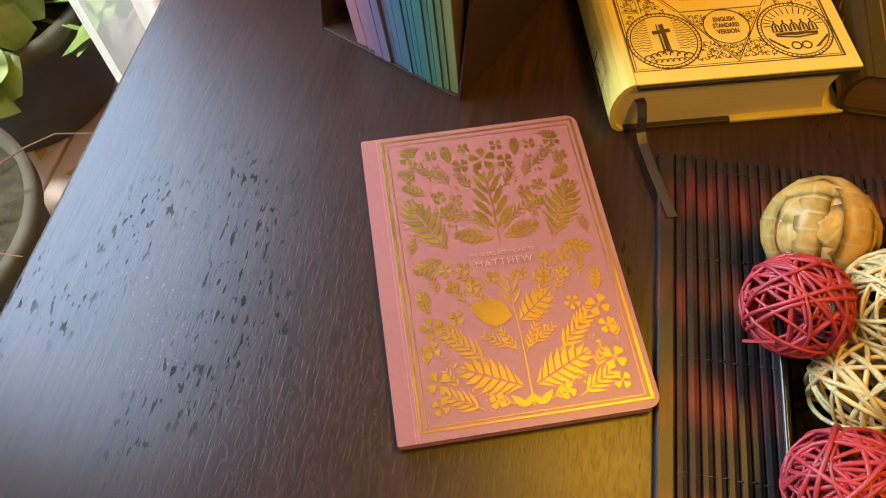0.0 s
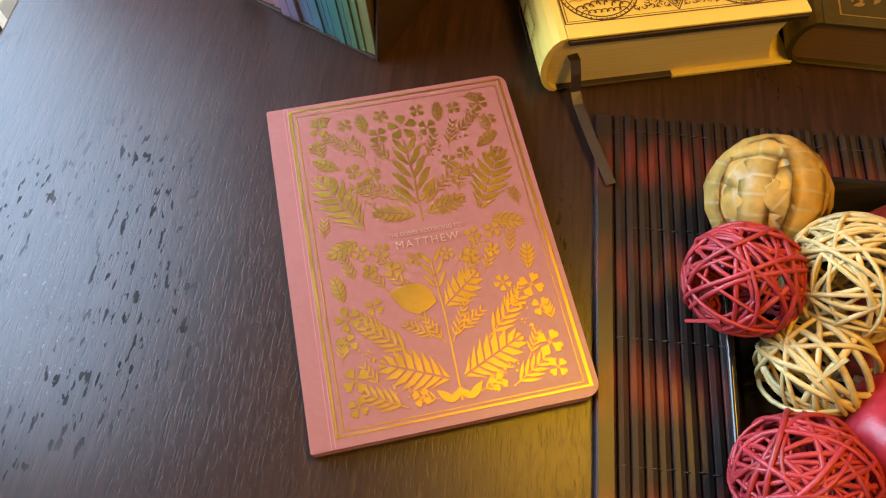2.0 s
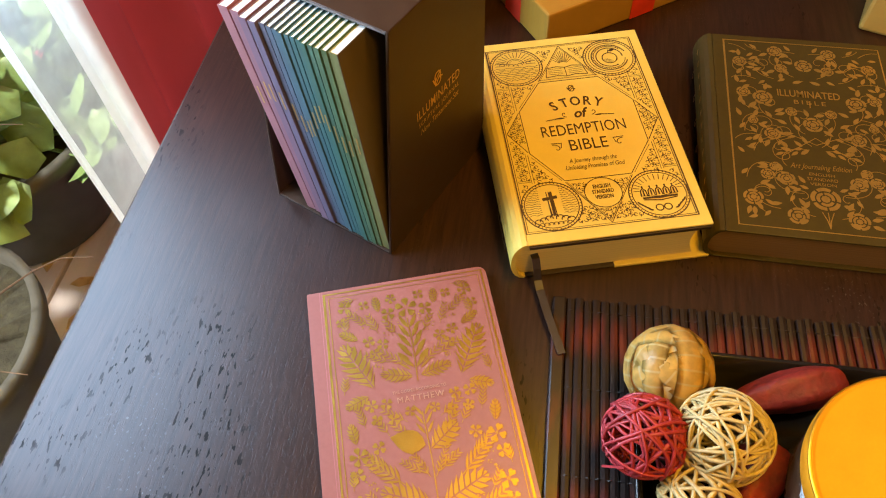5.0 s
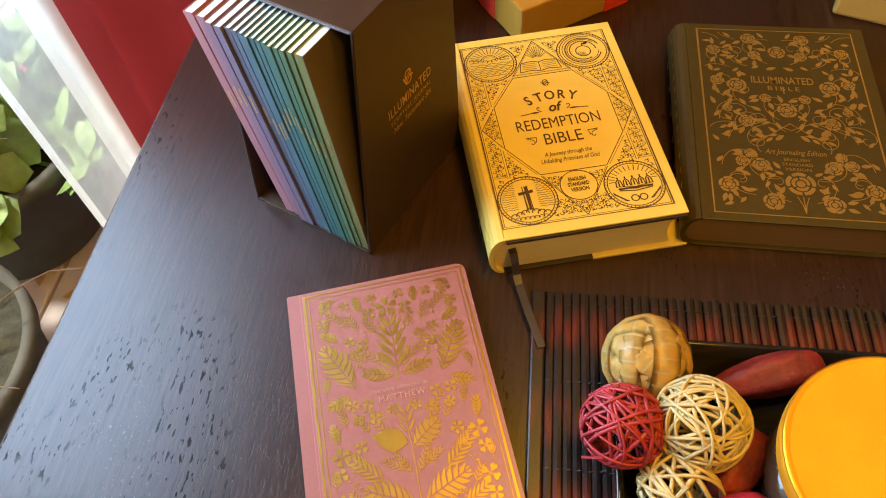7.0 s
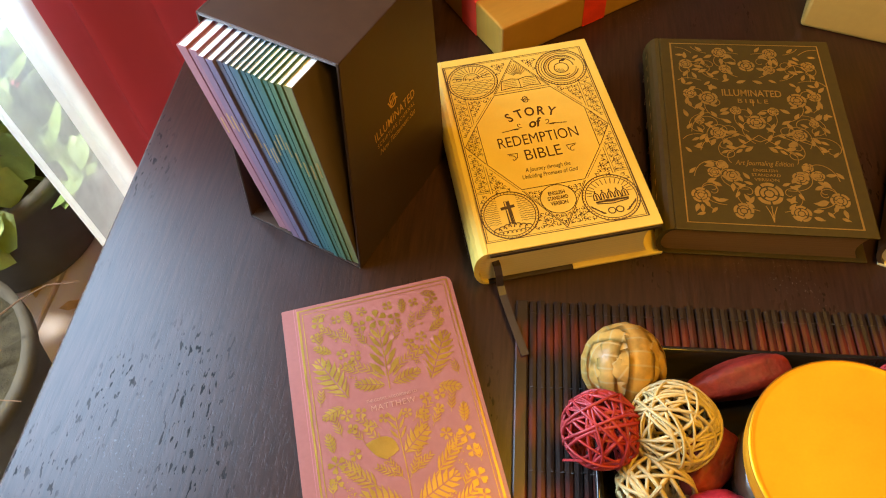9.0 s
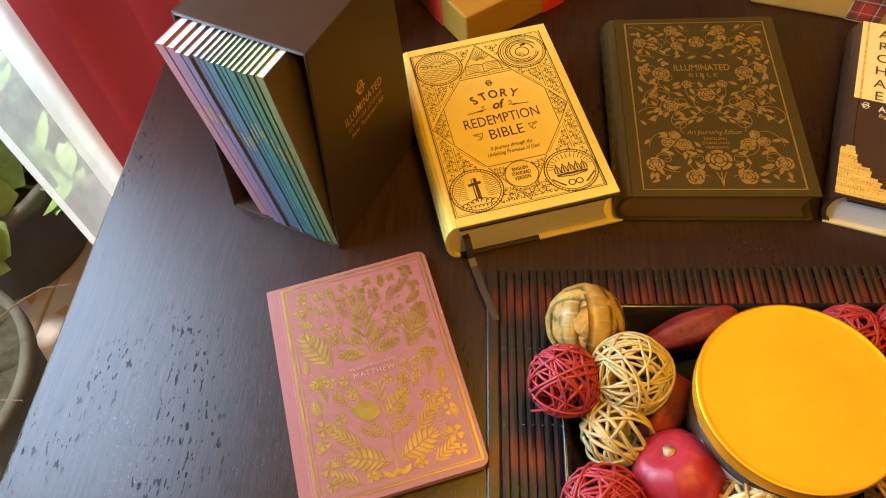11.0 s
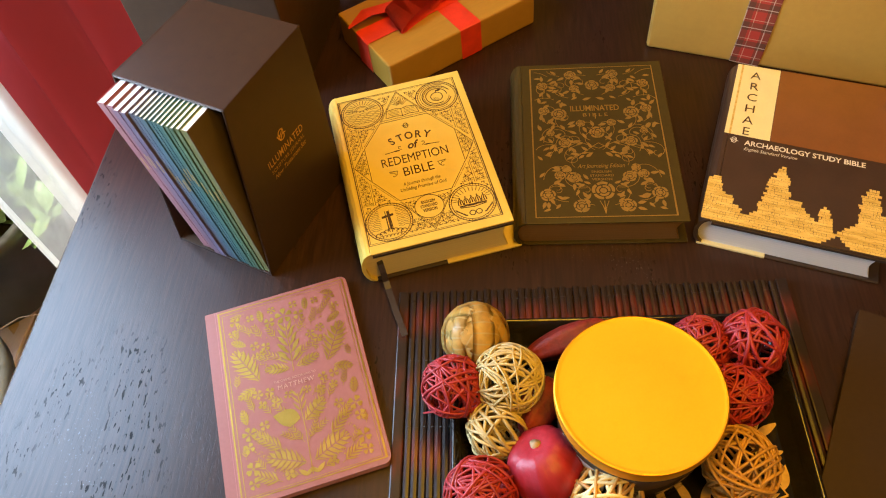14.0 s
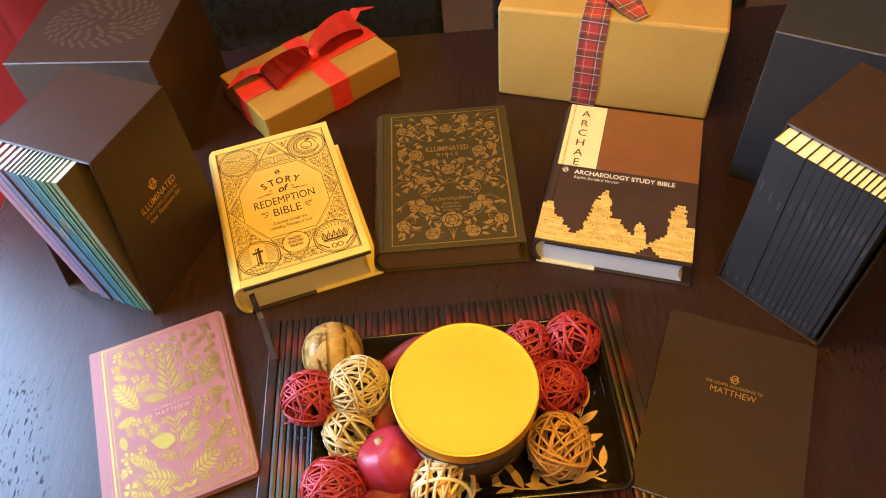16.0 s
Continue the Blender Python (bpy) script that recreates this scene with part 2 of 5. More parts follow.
M_SOIL = mat("potting_soil", (0.060, 0.058, 0.036), 0.95, vary=0.5, scale=60, bump=0.9, dist=0.004)
M_LEAF = mat("green_leaf", (0.26, 0.40, 0.12), 0.5, vary=0.35, scale=25, bump=0.2, per_object=0.3)
M_PETAL = mat("pink_petal", (0.75, 0.16, 0.18), 0.6, vary=0.25, scale=40, bump=0.1)
M_TWIG = mat("grey_twig", (0.16, 0.10, 0.06), 0.8, vary=0.3, bump=0.3)
M_DRYLEAF = mat("dry_leaf", (0.50, 0.33, 0.12), 0.7, vary=0.3, bump=0.3)
M_METAL = mat("brass_lamp", (0.5, 0.34, 0.14), 0.3, 1.0, vary=0.1, bump=0.0)
M_GRASS = mat("garden_ground", (0.10, 0.13, 0.05), 0.9, vary=0.5, scale=3, bump=0.5, dist=0.02)
M_GLASS = glass_material()


def plaid_material():
    m = bpy.data.materials.new("red_plaid_ribbon")
    m.use_nodes = True
    nt = m.node_tree
    bs = nt.nodes["Principled BSDF"]
    L = nt.links.new
    tc = nt.nodes.new("ShaderNodeTexCoord")
    sp = nt.nodes.new("ShaderNodeSeparateXYZ")
    L(tc.outputs["UV"], sp.inputs[0])

    def band(sock, period, width, shift):
        a = nt.nodes.new("ShaderNodeMath"); a.operation = "ADD"; a.inputs[1].default_value = shift
        L(sock, a.inputs[0])
        f = nt.nodes.new("ShaderNodeMath"); f.operation = "WRAP"
        L(a.outputs[0], f.inputs[0]); f.inputs[1].default_value, f.inputs[2].default_value = period, 0
        c = nt.nodes.new("ShaderNodeMath"); c.operation = "LESS_THAN"; c.inputs[1].default_value = width
        L(f.outputs[0], c.inputs[0])
        return c.outputs[0]

    def over(prev, fac, color, amount):
        s = nt.nodes.new("ShaderNodeMath"); s.operation = "MULTIPLY"; s.inputs[1].default_value = amount
        L(fac, s.inputs[0])
        x = nt.nodes.new("ShaderNodeMix"); x.data_type = "RGBA"
        L(s.outputs[0], x.inputs[0])
        L(prev, x.inputs[6])
        x.inputs[7].default_value = (*color, 1)
        return x.outputs[2]

    base = nt.nodes.new("ShaderNodeRGB")
    base.outputs[0].default_value = (0.50, 0.050, 0.035, 1)
    c = base.outputs[0]
    for sock in (sp.outputs[0], sp.outputs[1]):
        c = over(c, band(sock, 0.026, 0.011, 0.003), (0.03, 0.05, 0.03), 0.5)
        c = over(c, band(sock, 0.026, 0.0011, 0.0), (0.80, 0.76, 0.68), 0.6)
        c = over(c, band(sock, 0.026, 0.0009, 0.015), (0.80, 0.70, 0.50), 0.4)
    L(c, bs.inputs["Base Color"])
    bs.inputs["Roughness"].default_value = 0.7
    return m


M_PLAID = plaid_material()


def tint(name, color, rough=0.5):
    return mat(name, color, rough, vary=0.08, scale=80, bump=0.1, fine=1200)


# ---- mesh helpers ----
def link(name, bm, material, parent=None, label="", smooth=False):
    me = bpy.data.meshes.new(name)
    bm.to_mesh(me)
    bm.free()
    if smooth:
        for p in me.polygons:
            p.use_smooth = True
    me.materials.append(material)
    ob = new(name, me)
    if parent is not None:
        ob.parent = parent
    if label:
        ob["label"] = label
    return ob


def part(name, bm, material, parent, label="", smooth=False):
    return link(name, bm, material, parent, label, smooth)


def thing(name, m, label, category, group=""):
    ob = new(name)
    ob.empty_display_size = 0.02
    ob.matrix_world = m
    return tagged(ob, label, category, group)


def box(x0, y0, z0, x1, y1, z1, bevel=0.0, segs=2, bm=None):
    own = bmesh.new()
    bmesh.ops.create_cube(own, size=1)
    bmesh.ops.scale(own, vec=(x1 - x0, y1 - y0, z1 - z0), verts=own.verts)
    bmesh.ops.translate(own, vec=((x0 + x1) / 2, (y0 + y1) / 2, (z0 + z1) / 2), verts=own.verts)
    if bevel:
        bmesh.ops.bevel(own, geom=list(own.edges), offset=bevel, segments=segs, affect="EDGES", profile=0.5)
    if bm is None:
        return own
    me = bpy.data.meshes.new("tmp")
    own.to_mesh(me)
    own.free()
    bm.from_mesh(me)
    bpy.data.meshes.remove(me)
    return bm


def slab(outline, z0, z1, bevel=0.0):
    """A plate from a flat outline, anticlockwise, between two heights."""
    bm = bmesh.new()
    lo = [bm.verts.new((x, y, z0)) for x, y in outline]
    hi = [bm.verts.new((x, y, z1)) for x, y in outline]
    n = len(outline)
    bm.faces.new(list(reversed(lo)))
    bm.faces.new(hi)
    for i in range(n):
        bm.faces.new((lo[i], lo[(i + 1) % n], hi[(i + 1) % n], hi[i]))
    if bevel:
        top = [e for e in bm.edges if abs(e.verts[0].co.z - e.verts[1].co.z) < 1e-7]
        bmesh.ops.bevel(bm, geom=top, offset=bevel, segments=2, affect="EDGES", profile=0.5)
    return bm


def round_rect(x0, y0, x1, y1, radii, n=6):
    """Outline with radii at lower left, lower right, upper right, upper left."""
    pts = []
    for (cx, cy, a0), r in zip(((x0, y0, 180), (x1, y0, 270), (x1, y1, 0), (x0, y1, 90)), radii):
        if r <= 0:
            pts.append((cx, cy))
            continue
        sx, sy = (1 if cx == x0 else -1), (1 if cy == y0 else -1)
        for i in range(n + 1):
            a = radians(a0 + 90 * i / n)
            pts.append((cx + sx * r + r * math.cos(a), cy + sy * r + r * math.sin(a)))
    return pts


def prism(profile, y0, y1):
    """A body whose outline in x and z, anticlockwise seen from -y, runs along y."""
    bm = bmesh.new()
    a = [bm.verts.new((x, y0, z)) for x, z in profile]
    b = [bm.verts.new((x, y1, z)) for x, z in profile]
    n = len(profile)
    bm.faces.new(a)
    bm.faces.new(list(reversed(b)))
    for i in range(n):
        bm.faces.new((a[(i + 1) % n], a[i], b[i], b[(i + 1) % n]))
    bmesh.ops.recalc_face_normals(bm, faces=bm.faces)
    return bm


def lathe(profile, n=48):
    """A turned body from (radius, height) pairs."""
    bm = bmesh.new()
    rings = []
    for r, z in profile:
        if r <= 1e-6:
            rings.append([bm.verts.new((0, 0, z))])
        else:
            rings.append([bm.verts.new((r * math.cos(2 * math.pi * i / n), r * math.sin(2 * math.pi * i / n), z)) for i in range(n)])
    for a, b in zip(rings, rings[1:]):
        for i in range(n):
            j = (i + 1) % n
            if len(a) == 1 and len(b) == 1:
                continue
            if len(a) == 1:
                bm.faces.new((a[0], b[i], b[j]))
            elif len(b) == 1:
                bm.faces.new((a[i], a[j], b[0]))
            else:
                bm.faces.new((a[i], a[j], b[j], b[i]))
    bmesh.ops.recalc_face_normals(bm, faces=bm.faces)
    return bm


def tube(points, radius, sides=6, closed=False, bm=None):
    """A round strand along points; radius is one number or one for each point."""
    bm = bm or bmesh.new()
    n = len(points)
    pts = [Vector(p) for p in points]
    rs = radius if isinstance(radius, (list, tuple)) else [radius] * n
    rings = []
    prev = None
    for i, p in enumerate(pts):
        if closed:
            d = pts[(i + 1) % n] - pts[i - 1]
        else:
            d = pts[min(i + 1, n - 1)] - pts[max(i - 1, 0)]
        d.normalize()
        if prev is None:
            prev = d.orthogonal().normalized()
        u = (prev - d * prev.dot(d)).normalized()
        prev = u
        v = d.cross(u)
        rings.append([bm.verts.new(p + rs[i] * (math.cos(2 * math.pi * k / sides) * u + math.sin(2 * math.pi * k / sides) * v)) for k in range(sides)])
    for i in range(n if closed else n - 1):
        a, b = rings[i], rings[(i + 1) % n]
        for k in range(sides):
            bm.faces.new((a[k], a[(k + 1) % sides], b[(k + 1) % sides], b[k]))
    if not closed:
        bm.faces.new(list(reversed(rings[0])))
        bm.faces.new(rings[-1])
    return bm


def strip(points, widths, normal_hint, bm=None, thick=0.0008, uv=False):
    """A ribbon with thickness along points, its flat side towards normal_hint."""
    bm = bm or bmesh.new()
    layer = bm.loops.layers.uv.verify() if uv else None
    pts = [Vector(p) for p in points]
    n = len(pts)
    ws = widths if isinstance(widths, (list, tuple)) else [widths] * n
    hints = normal_hint if isinstance(normal_hint, list) else [normal_hint] * n
    rows, run = [], [0.0]
    for i, p in enumerate(pts):
        d = (pts[min(i + 1, n - 1)] - pts[max(i - 1, 0)]).normalized()
        side = d.cross(Vector(hints[i])).normalized()
        up = side.cross(d).normalized()
        w = ws[i] / 2
        rows.append([bm.verts.new(p + s * w * side + k * thick / 2 * up) for s, k in ((-1, 1), (1, 1), (1, -1), (-1, -1))])
        if i:
            run.append(run[-1] + (p - pts[i - 1]).length)
    for i in range(n - 1):
        a, b = rows[i], rows[i + 1]
        for k in range(4):
            f = bm.faces.new((a[k], a[(k + 1) % 4], b[(k + 1) % 4], b[k]))
            if uv:
                us = (0, ws[i], ws[i], 0)
                for lp, u, v in zip(f.loops, (us[k], us[(k + 1) % 4], us[(k + 1) % 4], us[k]), (run[i], run[i], run[i + 1], run[i + 1])):
                    lp[layer].uv = (u, v)
    bm.faces.new(rows[0])
    bm.faces.new(list(reversed(rows[-1])))
    bmesh.ops.recalc_face_normals(bm, faces=bm.faces)
    return bm


class Ink:
    """Flat printed or stamped shapes that lie on a cover at one height."""

    def __init__(self, z, to=None, edge=None, free=()):
        self.edge, self.free = edge, free
        self.bm, self.z, self.to = bmesh.new(), z, to or (lambda x, y: (x, y))

    def barred(self, x, y):
        return any(a < x < c and b < y < d for a, b, c, d in self.free)

    def poly(self, pts):
        vs = [self.bm.verts.new((*self.to(x, y), self.z)) for x, y in pts]
        f = self.bm.faces.new(vs)
        self.z += 1e-7
        if f.normal.z < 0 or sum(a[0] * b[1] - b[0] * a[1] for a, b in zip(pts, pts[1:] + pts[:1])) < 0:
            f.normal_flip()

    def line(self, pts, w, closed=False, taper=False):
        n = len(pts)
        left, right = [], []
        for i, (x, y) in enumerate(pts):
            a = pts[i - 1] if (closed or i) else pts[i]
            b = pts[(i + 1) % n] if (closed or i < n - 1) else pts[i]
            d = Vector((b[0] - a[0], b[1] - a[1]))
            d.normalize()
            k = 1.0
            if closed or 0 < i < n - 1:
                e = Vector((x - a[0], y - a[1])).normalized()
                k = 1 / max(0.5, abs(d.dot(e)))
            h = w / 2 * k * ((1 - 0.8 * i / (n - 1)) if taper else 1)
            left.append((x - d.y * h, y + d.x * h))
            right.append((x + d.y * h, y - d.x * h))
        for i in range(n if closed else n - 1):
            j = (i + 1) % n
            self.poly([right[i], right[j], left[j], left[i]])

    def rect(self, x0, y0, x1, y1, w):
        self.line([(x0, y0), (x1, y0), (x1, y1), (x0, y1)], w, closed=True)

    def disc(self, x, y, r, n=12):
        self.poly([(x + r * math.cos(2 * math.pi * i / n), y + r * math.sin(2 * math.pi * i / n)) for i in range(n)])

    def ring(self, x, y, r, w, n=28, a0=0, a1=360):
        if a1 - a0 >= 360:
            self.line([(x + r * math.cos(2 * math.pi * i / n), y + r * math.sin(2 * math.pi * i / n)) for i in range(n)], w, closed=True)
        else:
            self.line([(x + r * math.cos(radians(a0 + (a1 - a0) * i / n)), y + r * math.sin(radians(a0 + (a1 - a0) * i / n))) for i in range(n + 1)], w)

    def leaf(self, x, y, ang, length, width, teeth=0):
        """A leaf from its foot; with teeth a serrated one, split along its rib."""
        c, s = math.cos(radians(ang)), math.sin(radians(ang))
        if self.edge and not (self.edge[0] < x + c * length < self.edge[2] and self.edge[1] < y + s * length < self.edge[3]):
            return
        if any(self.barred(x + c * length * q, y + s * length * q) for q in (0.0, 0.5, 1.0)):
            return

        def put(a, b):
            return (x + c * a - s * b, y + s * a + c * b)

        if not teeth:
            n = 7
            up = [put(length * i / n, width / 2 * math.sin(math.pi * (i / n) ** 0.8)) for i in range(n + 1)]
            dn = [put(length * i / n, -width / 2 * math.sin(math.pi * (i / n) ** 0.8)) for i in range(n - 1, 0, -1)]
            self.poly([up[0]] + dn[::-1] + up[:0:-1])
            return
        for side in (1, -1):
            for i in range(teeth):
                a0, a1 = i / teeth, (i + 1) / teeth
                w0 = width / 2 * math.sin(math.pi * min(1, a0 * 0.86 + 0.12))
                w1 = width / 2 * math.sin(math.pi * min(1, a1 * 0.86 + 0.12))
                gap = 0.025 * width
                q = [put(length * (a0 + 0.015), side * gap), put(length * (a1 - 0.015), side * gap), put(length * min(1.02, a1 + 0.13), side * (w1 * 1.12 + 0.02 * width)), put(length * (a0 + 0.10), side * (w0 * 0.62 + w1 * 0.06))]
                self.poly(q if side > 0 else q[::-1])

    def flower(self, x, y, r, petals=4, ang=45, notch=0.0):
        for k in range(petals):
            a = radians(ang + 360 * k / petals)
            half = math.pi / petals * 0.66
            pts = [(x + 0.16 * r * math.cos(a), y + 0.16 * r * math.sin(a))]
            for i in range(7):
                b = a - half + 2 * half * i / 6
                rr = r * (0.78 + 0.22 * math.sin(math.pi * i / 6)) * (1 - (notch if i == 3 else 0))
                pts.append((x + rr * math.cos(b), y + rr * math.sin(b)))
            self.poly(pts)

    def rose(self, x, y, r, ang=0):
        for k, (r0, r1, n) in enumerate(((0.0, 0.30, 1), (0.38, 0.62, 3), (0.70, 1.0, 5))):
            if n == 1:
                self.disc(x, y, r * r1, 8)
                continue
            for j in range(n):
                a0 = radians(ang + 360 * j / n + 25 * k)
                a1 = a0 + 2 * math.pi / n * 0.88
                outer = [(x + r * (r1 - 0.05 + 0.05 * math.sin(math.pi * i / 6)) * math.cos(a0 + (a1 - a0) * i / 6), y + r * (r1 - 0.05 + 0.05 * math.sin(math.pi * i / 6)) * math.sin(a0 + (a1 - a0) * i / 6)) for i in range(7)]
                inner = [(x + r * r0 * math.cos(a0 + (a1 - a0) * i / 6), y + r * r0 * math.sin(a0 + (a1 - a0) * i / 6)) for i in range(6, -1, -1)]
                self.poly(outer + inner)

    def curl(self, x, y, ang, size, turn, w, loops=1.2):
        """A tendril that winds into a spiral, kept inside the frame of the cover."""
        pts, px, py, a = [], x, y, radians(ang)
        n = 26
        for i in range(n + 1):
            if self.edge and not (self.edge[0] < px < self.edge[2] and self.edge[1] < py < self.edge[3]):
                break
            if self.barred(px, py):
                break
            pts.append((px, py))
            k = i / n
            step = size * 0.105 * (1 - 0.72 * k)
            a += turn * radians(360 * loops) / n * (0.35 + 1.3 * k)
            px, py = px + step * math.cos(a), py + step * math.sin(a)
        if len(pts) > 3:
            self.line(pts, w)

    def fern(self, x, y, ang, length, n, leaf, w):
        c, s = math.cos(radians(ang)), math.sin(radians(ang))
        self.line([(x, y), (x + c * length, y + s * length)], w, taper=True)
        for i in range(1, n + 1):
            k = i / (n + 0.4)
            for side in (1, -1):
                self.leaf(x + c * length * k, y + s * length * k, ang + side * 36, leaf * (1.15 - 0.5 * k), leaf * 0.17)


def inside(x, y, poly):
    hit = False
    for (xa, ya), (xb, yb) in zip(poly, poly[1:] + poly[:1]):
        if (ya > y) != (yb > y) and x < (xb - xa) * (y - ya) / (yb - ya) + xa:
            hit = not hit
    return hit


def scrolls(ink, cx, poly, avoid, step, seed):
    """Closely set engraved scrolls: short spirals, each with a small leaf, mirrored about cx."""
    rng = random.Random(seed)
    x0, x1 = min(p[0] for p in poly), max(p[0] for p in poly)
    y0, y1 = min(p[1] for p in poly), max(p[1] for p in poly)
    row, y = 0, y0 + step * 0.4
    while y < y1:
        x = x0 + step * (0.25 + 0.5 * (row % 2))
        while x < x1:
            if inside(x, y, poly) and not any(((x - p) / hw) ** 2 + ((y - q) / hh) ** 2 < 1 for p, q, hw, hh in avoid):
                a, t = 90 * ((row + int(x / step)) % 4) + rng.uniform(-20, 20), rng.choice((-1, 1))
                for s in (1, -1):
                    b = a if s > 0 else 180 - a
                    ink.ring(cx + s * x, y, step * 0.34, step * 0.13, 10, b, b + 290)
                    ink.leaf(cx + s * x, y, b + s * 150, step * 0.74, step * 0.20)
            x += step
        y += step * 0.87
        row += 1


def emblem_lines(ink, x, y, r):
    """A small knot of two crossing strokes."""
    ink.ring(x, y + r * 0.35, r * 0.55, r * 0.20, 12, -60, 240)
    ink.ring(x, y - r * 0.35, r * 0.55, r * 0.20, 12, 120, 420)
    ink.line([(x - r * 0.95, y + r * 0.35), (x - r * 0.45, y - r * 0.75), (x + r * 0.30, y + r * 0.10), (x + r * 0.95, y - r * 0.25)], r * 0.20)
    ink.line([(x - r * 0.80, y - r * 0.25), (x - r * 0.10, y + r * 0.20), (x + r * 0.60, y + r * 0.75)], r * 0.18)


def lettering(body, size, material, parent, m, name="lettering", spacing=1.0, shear=0.0, align="CENTER", stretch=1.0, bold=0.0, width=0.0):
    cu = bpy.data.curves.new("tmp_text", "FONT")
    cu.body, cu.size, cu.align_x, cu.align_y = body, size, align, "CENTER"
    cu.space_character, cu.shear, cu.offset = spacing, shear, bold
    cu.resolution_u = 3
    tmp = new("tmp_text", cu)
    bpy.context.view_layer.update()
    me = bpy.data.meshes.new_from_object(tmp.evaluated_get(bpy.context.evaluated_depsgraph_get()))
    bpy.data.objects.remove(tmp)
    bpy.data.curves.remove(cu)
    me.name = name
    me.materials.clear()
    me.materials.append(material)
    for p in me.polygons:
        p.material_index = 0
    if width:
        xs = [v.co.x for v in me.vertices]
        stretch = width / (max(xs) - min(xs))
    ob = new(name, me)
    ob.parent = parent
    ob.matrix_local = m @ Matrix.Diagonal((stretch, 1, 1, 1))
    return ob


def piece(ob, name):
    """A part of a thing, by its name."""
    return next(c for c in ob.children if c.name.split(".")[0] == name)


def spot(x, y, z, ang):
    return pose(x, y, z, 0, 0, ang)


# ---- the room ----
FLOOR_Z = -0.74


def setting(name, bm, material, label, category):
    return tagged(link(name, bm, material), label, category, kind="structure")


setting("floor", box(-0.52, -2.6, FLOOR_Z - 0.08, 3.4, 2.4, FLOOR_Z - 0.004), M_FLOOR, "oak board floor of the room", "floor")
setting("ceiling", box(-0.62, -2.7, 1.72, 3.5, 2.5, 1.80), M_CEIL, "plain white painted ceiling", "ceiling")
setting("wall_north", box(-0.62, 2.4, FLOOR_Z, 3.5, 2.5, 1.72), M_WALL, "cream painted wall beyond the table", "wall")
setting("wall_south", box(-0.62, -2.7, FLOOR_Z, 3.5, -2.6, 1.72), M_WALL, "cream painted wall", "wall")
setting("wall_east", box(3.4, -2.6, FLOOR_Z, 3.5, 2.4, 1.72), M_WALL, "cream painted wall", "wall")
wall = box(-0.62, 1.25, FLOOR_Z, -0.50, 2.4, 1.72)
box(-0.62, -2.6, FLOOR_Z, -0.50, -1.75, 1.72, bm=wall)
box(-0.62, -1.75, 1.36, -0.50, 1.25, 1.72, bm=wall)
setting("wall_west", wall, M_WALL, "cream painted wall with a wide glass door", "wall")
door = tagged(new("door_1"), "white framed sliding glass door to a deck", "door", kind="structure")
fr = box(-0.60, 1.19, FLOOR_Z, -0.53, 1.25, 1.36, 0.003)
box(-0.60, -1.75, FLOOR_Z, -0.53, -1.69, 1.36, 0.003, bm=fr)
box(-0.60, -1.69, 1.30, -0.53, 1.19, 1.36, 0.003, bm=fr)
part("door_frame", fr, M_WHITE, door)
pane = part("pane", box(-0.568, -1.69, FLOOR_Z + 0.02, -0.562, 1.19, 1.30), M_GLASS, door)
pane.visible_shadow = False
# unseen slab, added to keep the sky's reflection off the near tabletop
setting("eave", box(-1.30, -2.7, 1.42, -0.62, 2.5, 1.50), M_WALL, "unseen slab added above the glass door to block the sky", "roof")
setting("ground", box(-60, -60, FLOOR_Z - 0.5, 60, 60, FLOOR_Z - 0.12), M_GRASS, "garden ground round the house", "ground")

# ---- deck outside ----
deck = tagged(new("deck"), "weathered wooden deck boards outside the glass door", "deck", kind="structure")
plank = None
for i in range(16):
    if plank is None:
        plank = part("plank", box(-0.066, -1.6, -0.025, 0.066, 1.6, 0, 0.003, 1), M_DECK, deck)
        ob = plank
    else:
        ob = new("plank", plank.data)
        ob.parent = deck
    ob.matrix_local = pose(-0.62 - 0.14 * i, 0.4 + 0.03 * ((i * 7) % 5), FLOOR_Z, 0, 0, 0)


def leafy(rng, n, spread, height, size):
    """Lobed leaves on thin stalks."""
    bm = bmesh.new()
    for _ in range(n):
        a, r = rng.uniform(0, 2 * math.pi), spread * math.sqrt(rng.random())
        p = Vector((r * math.cos(a), r * math.sin(a), height * rng.uniform(0.15, 1.0) * (1.15 - 0.75 * r / spread)))
        tilt = Euler((rng.uniform(-0.9, 0.9), rng.uniform(-0.9, 0.9), rng.uniform(0, 6.28))).to_matrix()
        s = size * rng.uniform(0.6, 1.2)
        k = 15
        rim = []
        for i in range(k):
            b = 2 * math.pi * i / k
            rr = s * (0.62 + 0.30 * abs(math.cos(2.5 * b)))
            rim.append(bm.verts.new(p + tilt @ Vector((rr * math.cos(b), rr * math.sin(b), -0.25 * rr * rr / s + 0.004 * math.cos(5 * b)))))
        c = bm.verts.new(p + tilt @ Vector((0, 0, 0.004)))
        for i in range(k):
            bm.faces.new((c, rim[i], rim[(i + 1) % k]))
        tube([(p.x * 0.25, p.y * 0.25, 0), (p.x * 0.7, p.y * 0.7, p.z * 0.6), tuple(p)], 0.0022, 4, bm=bm)
    return bm


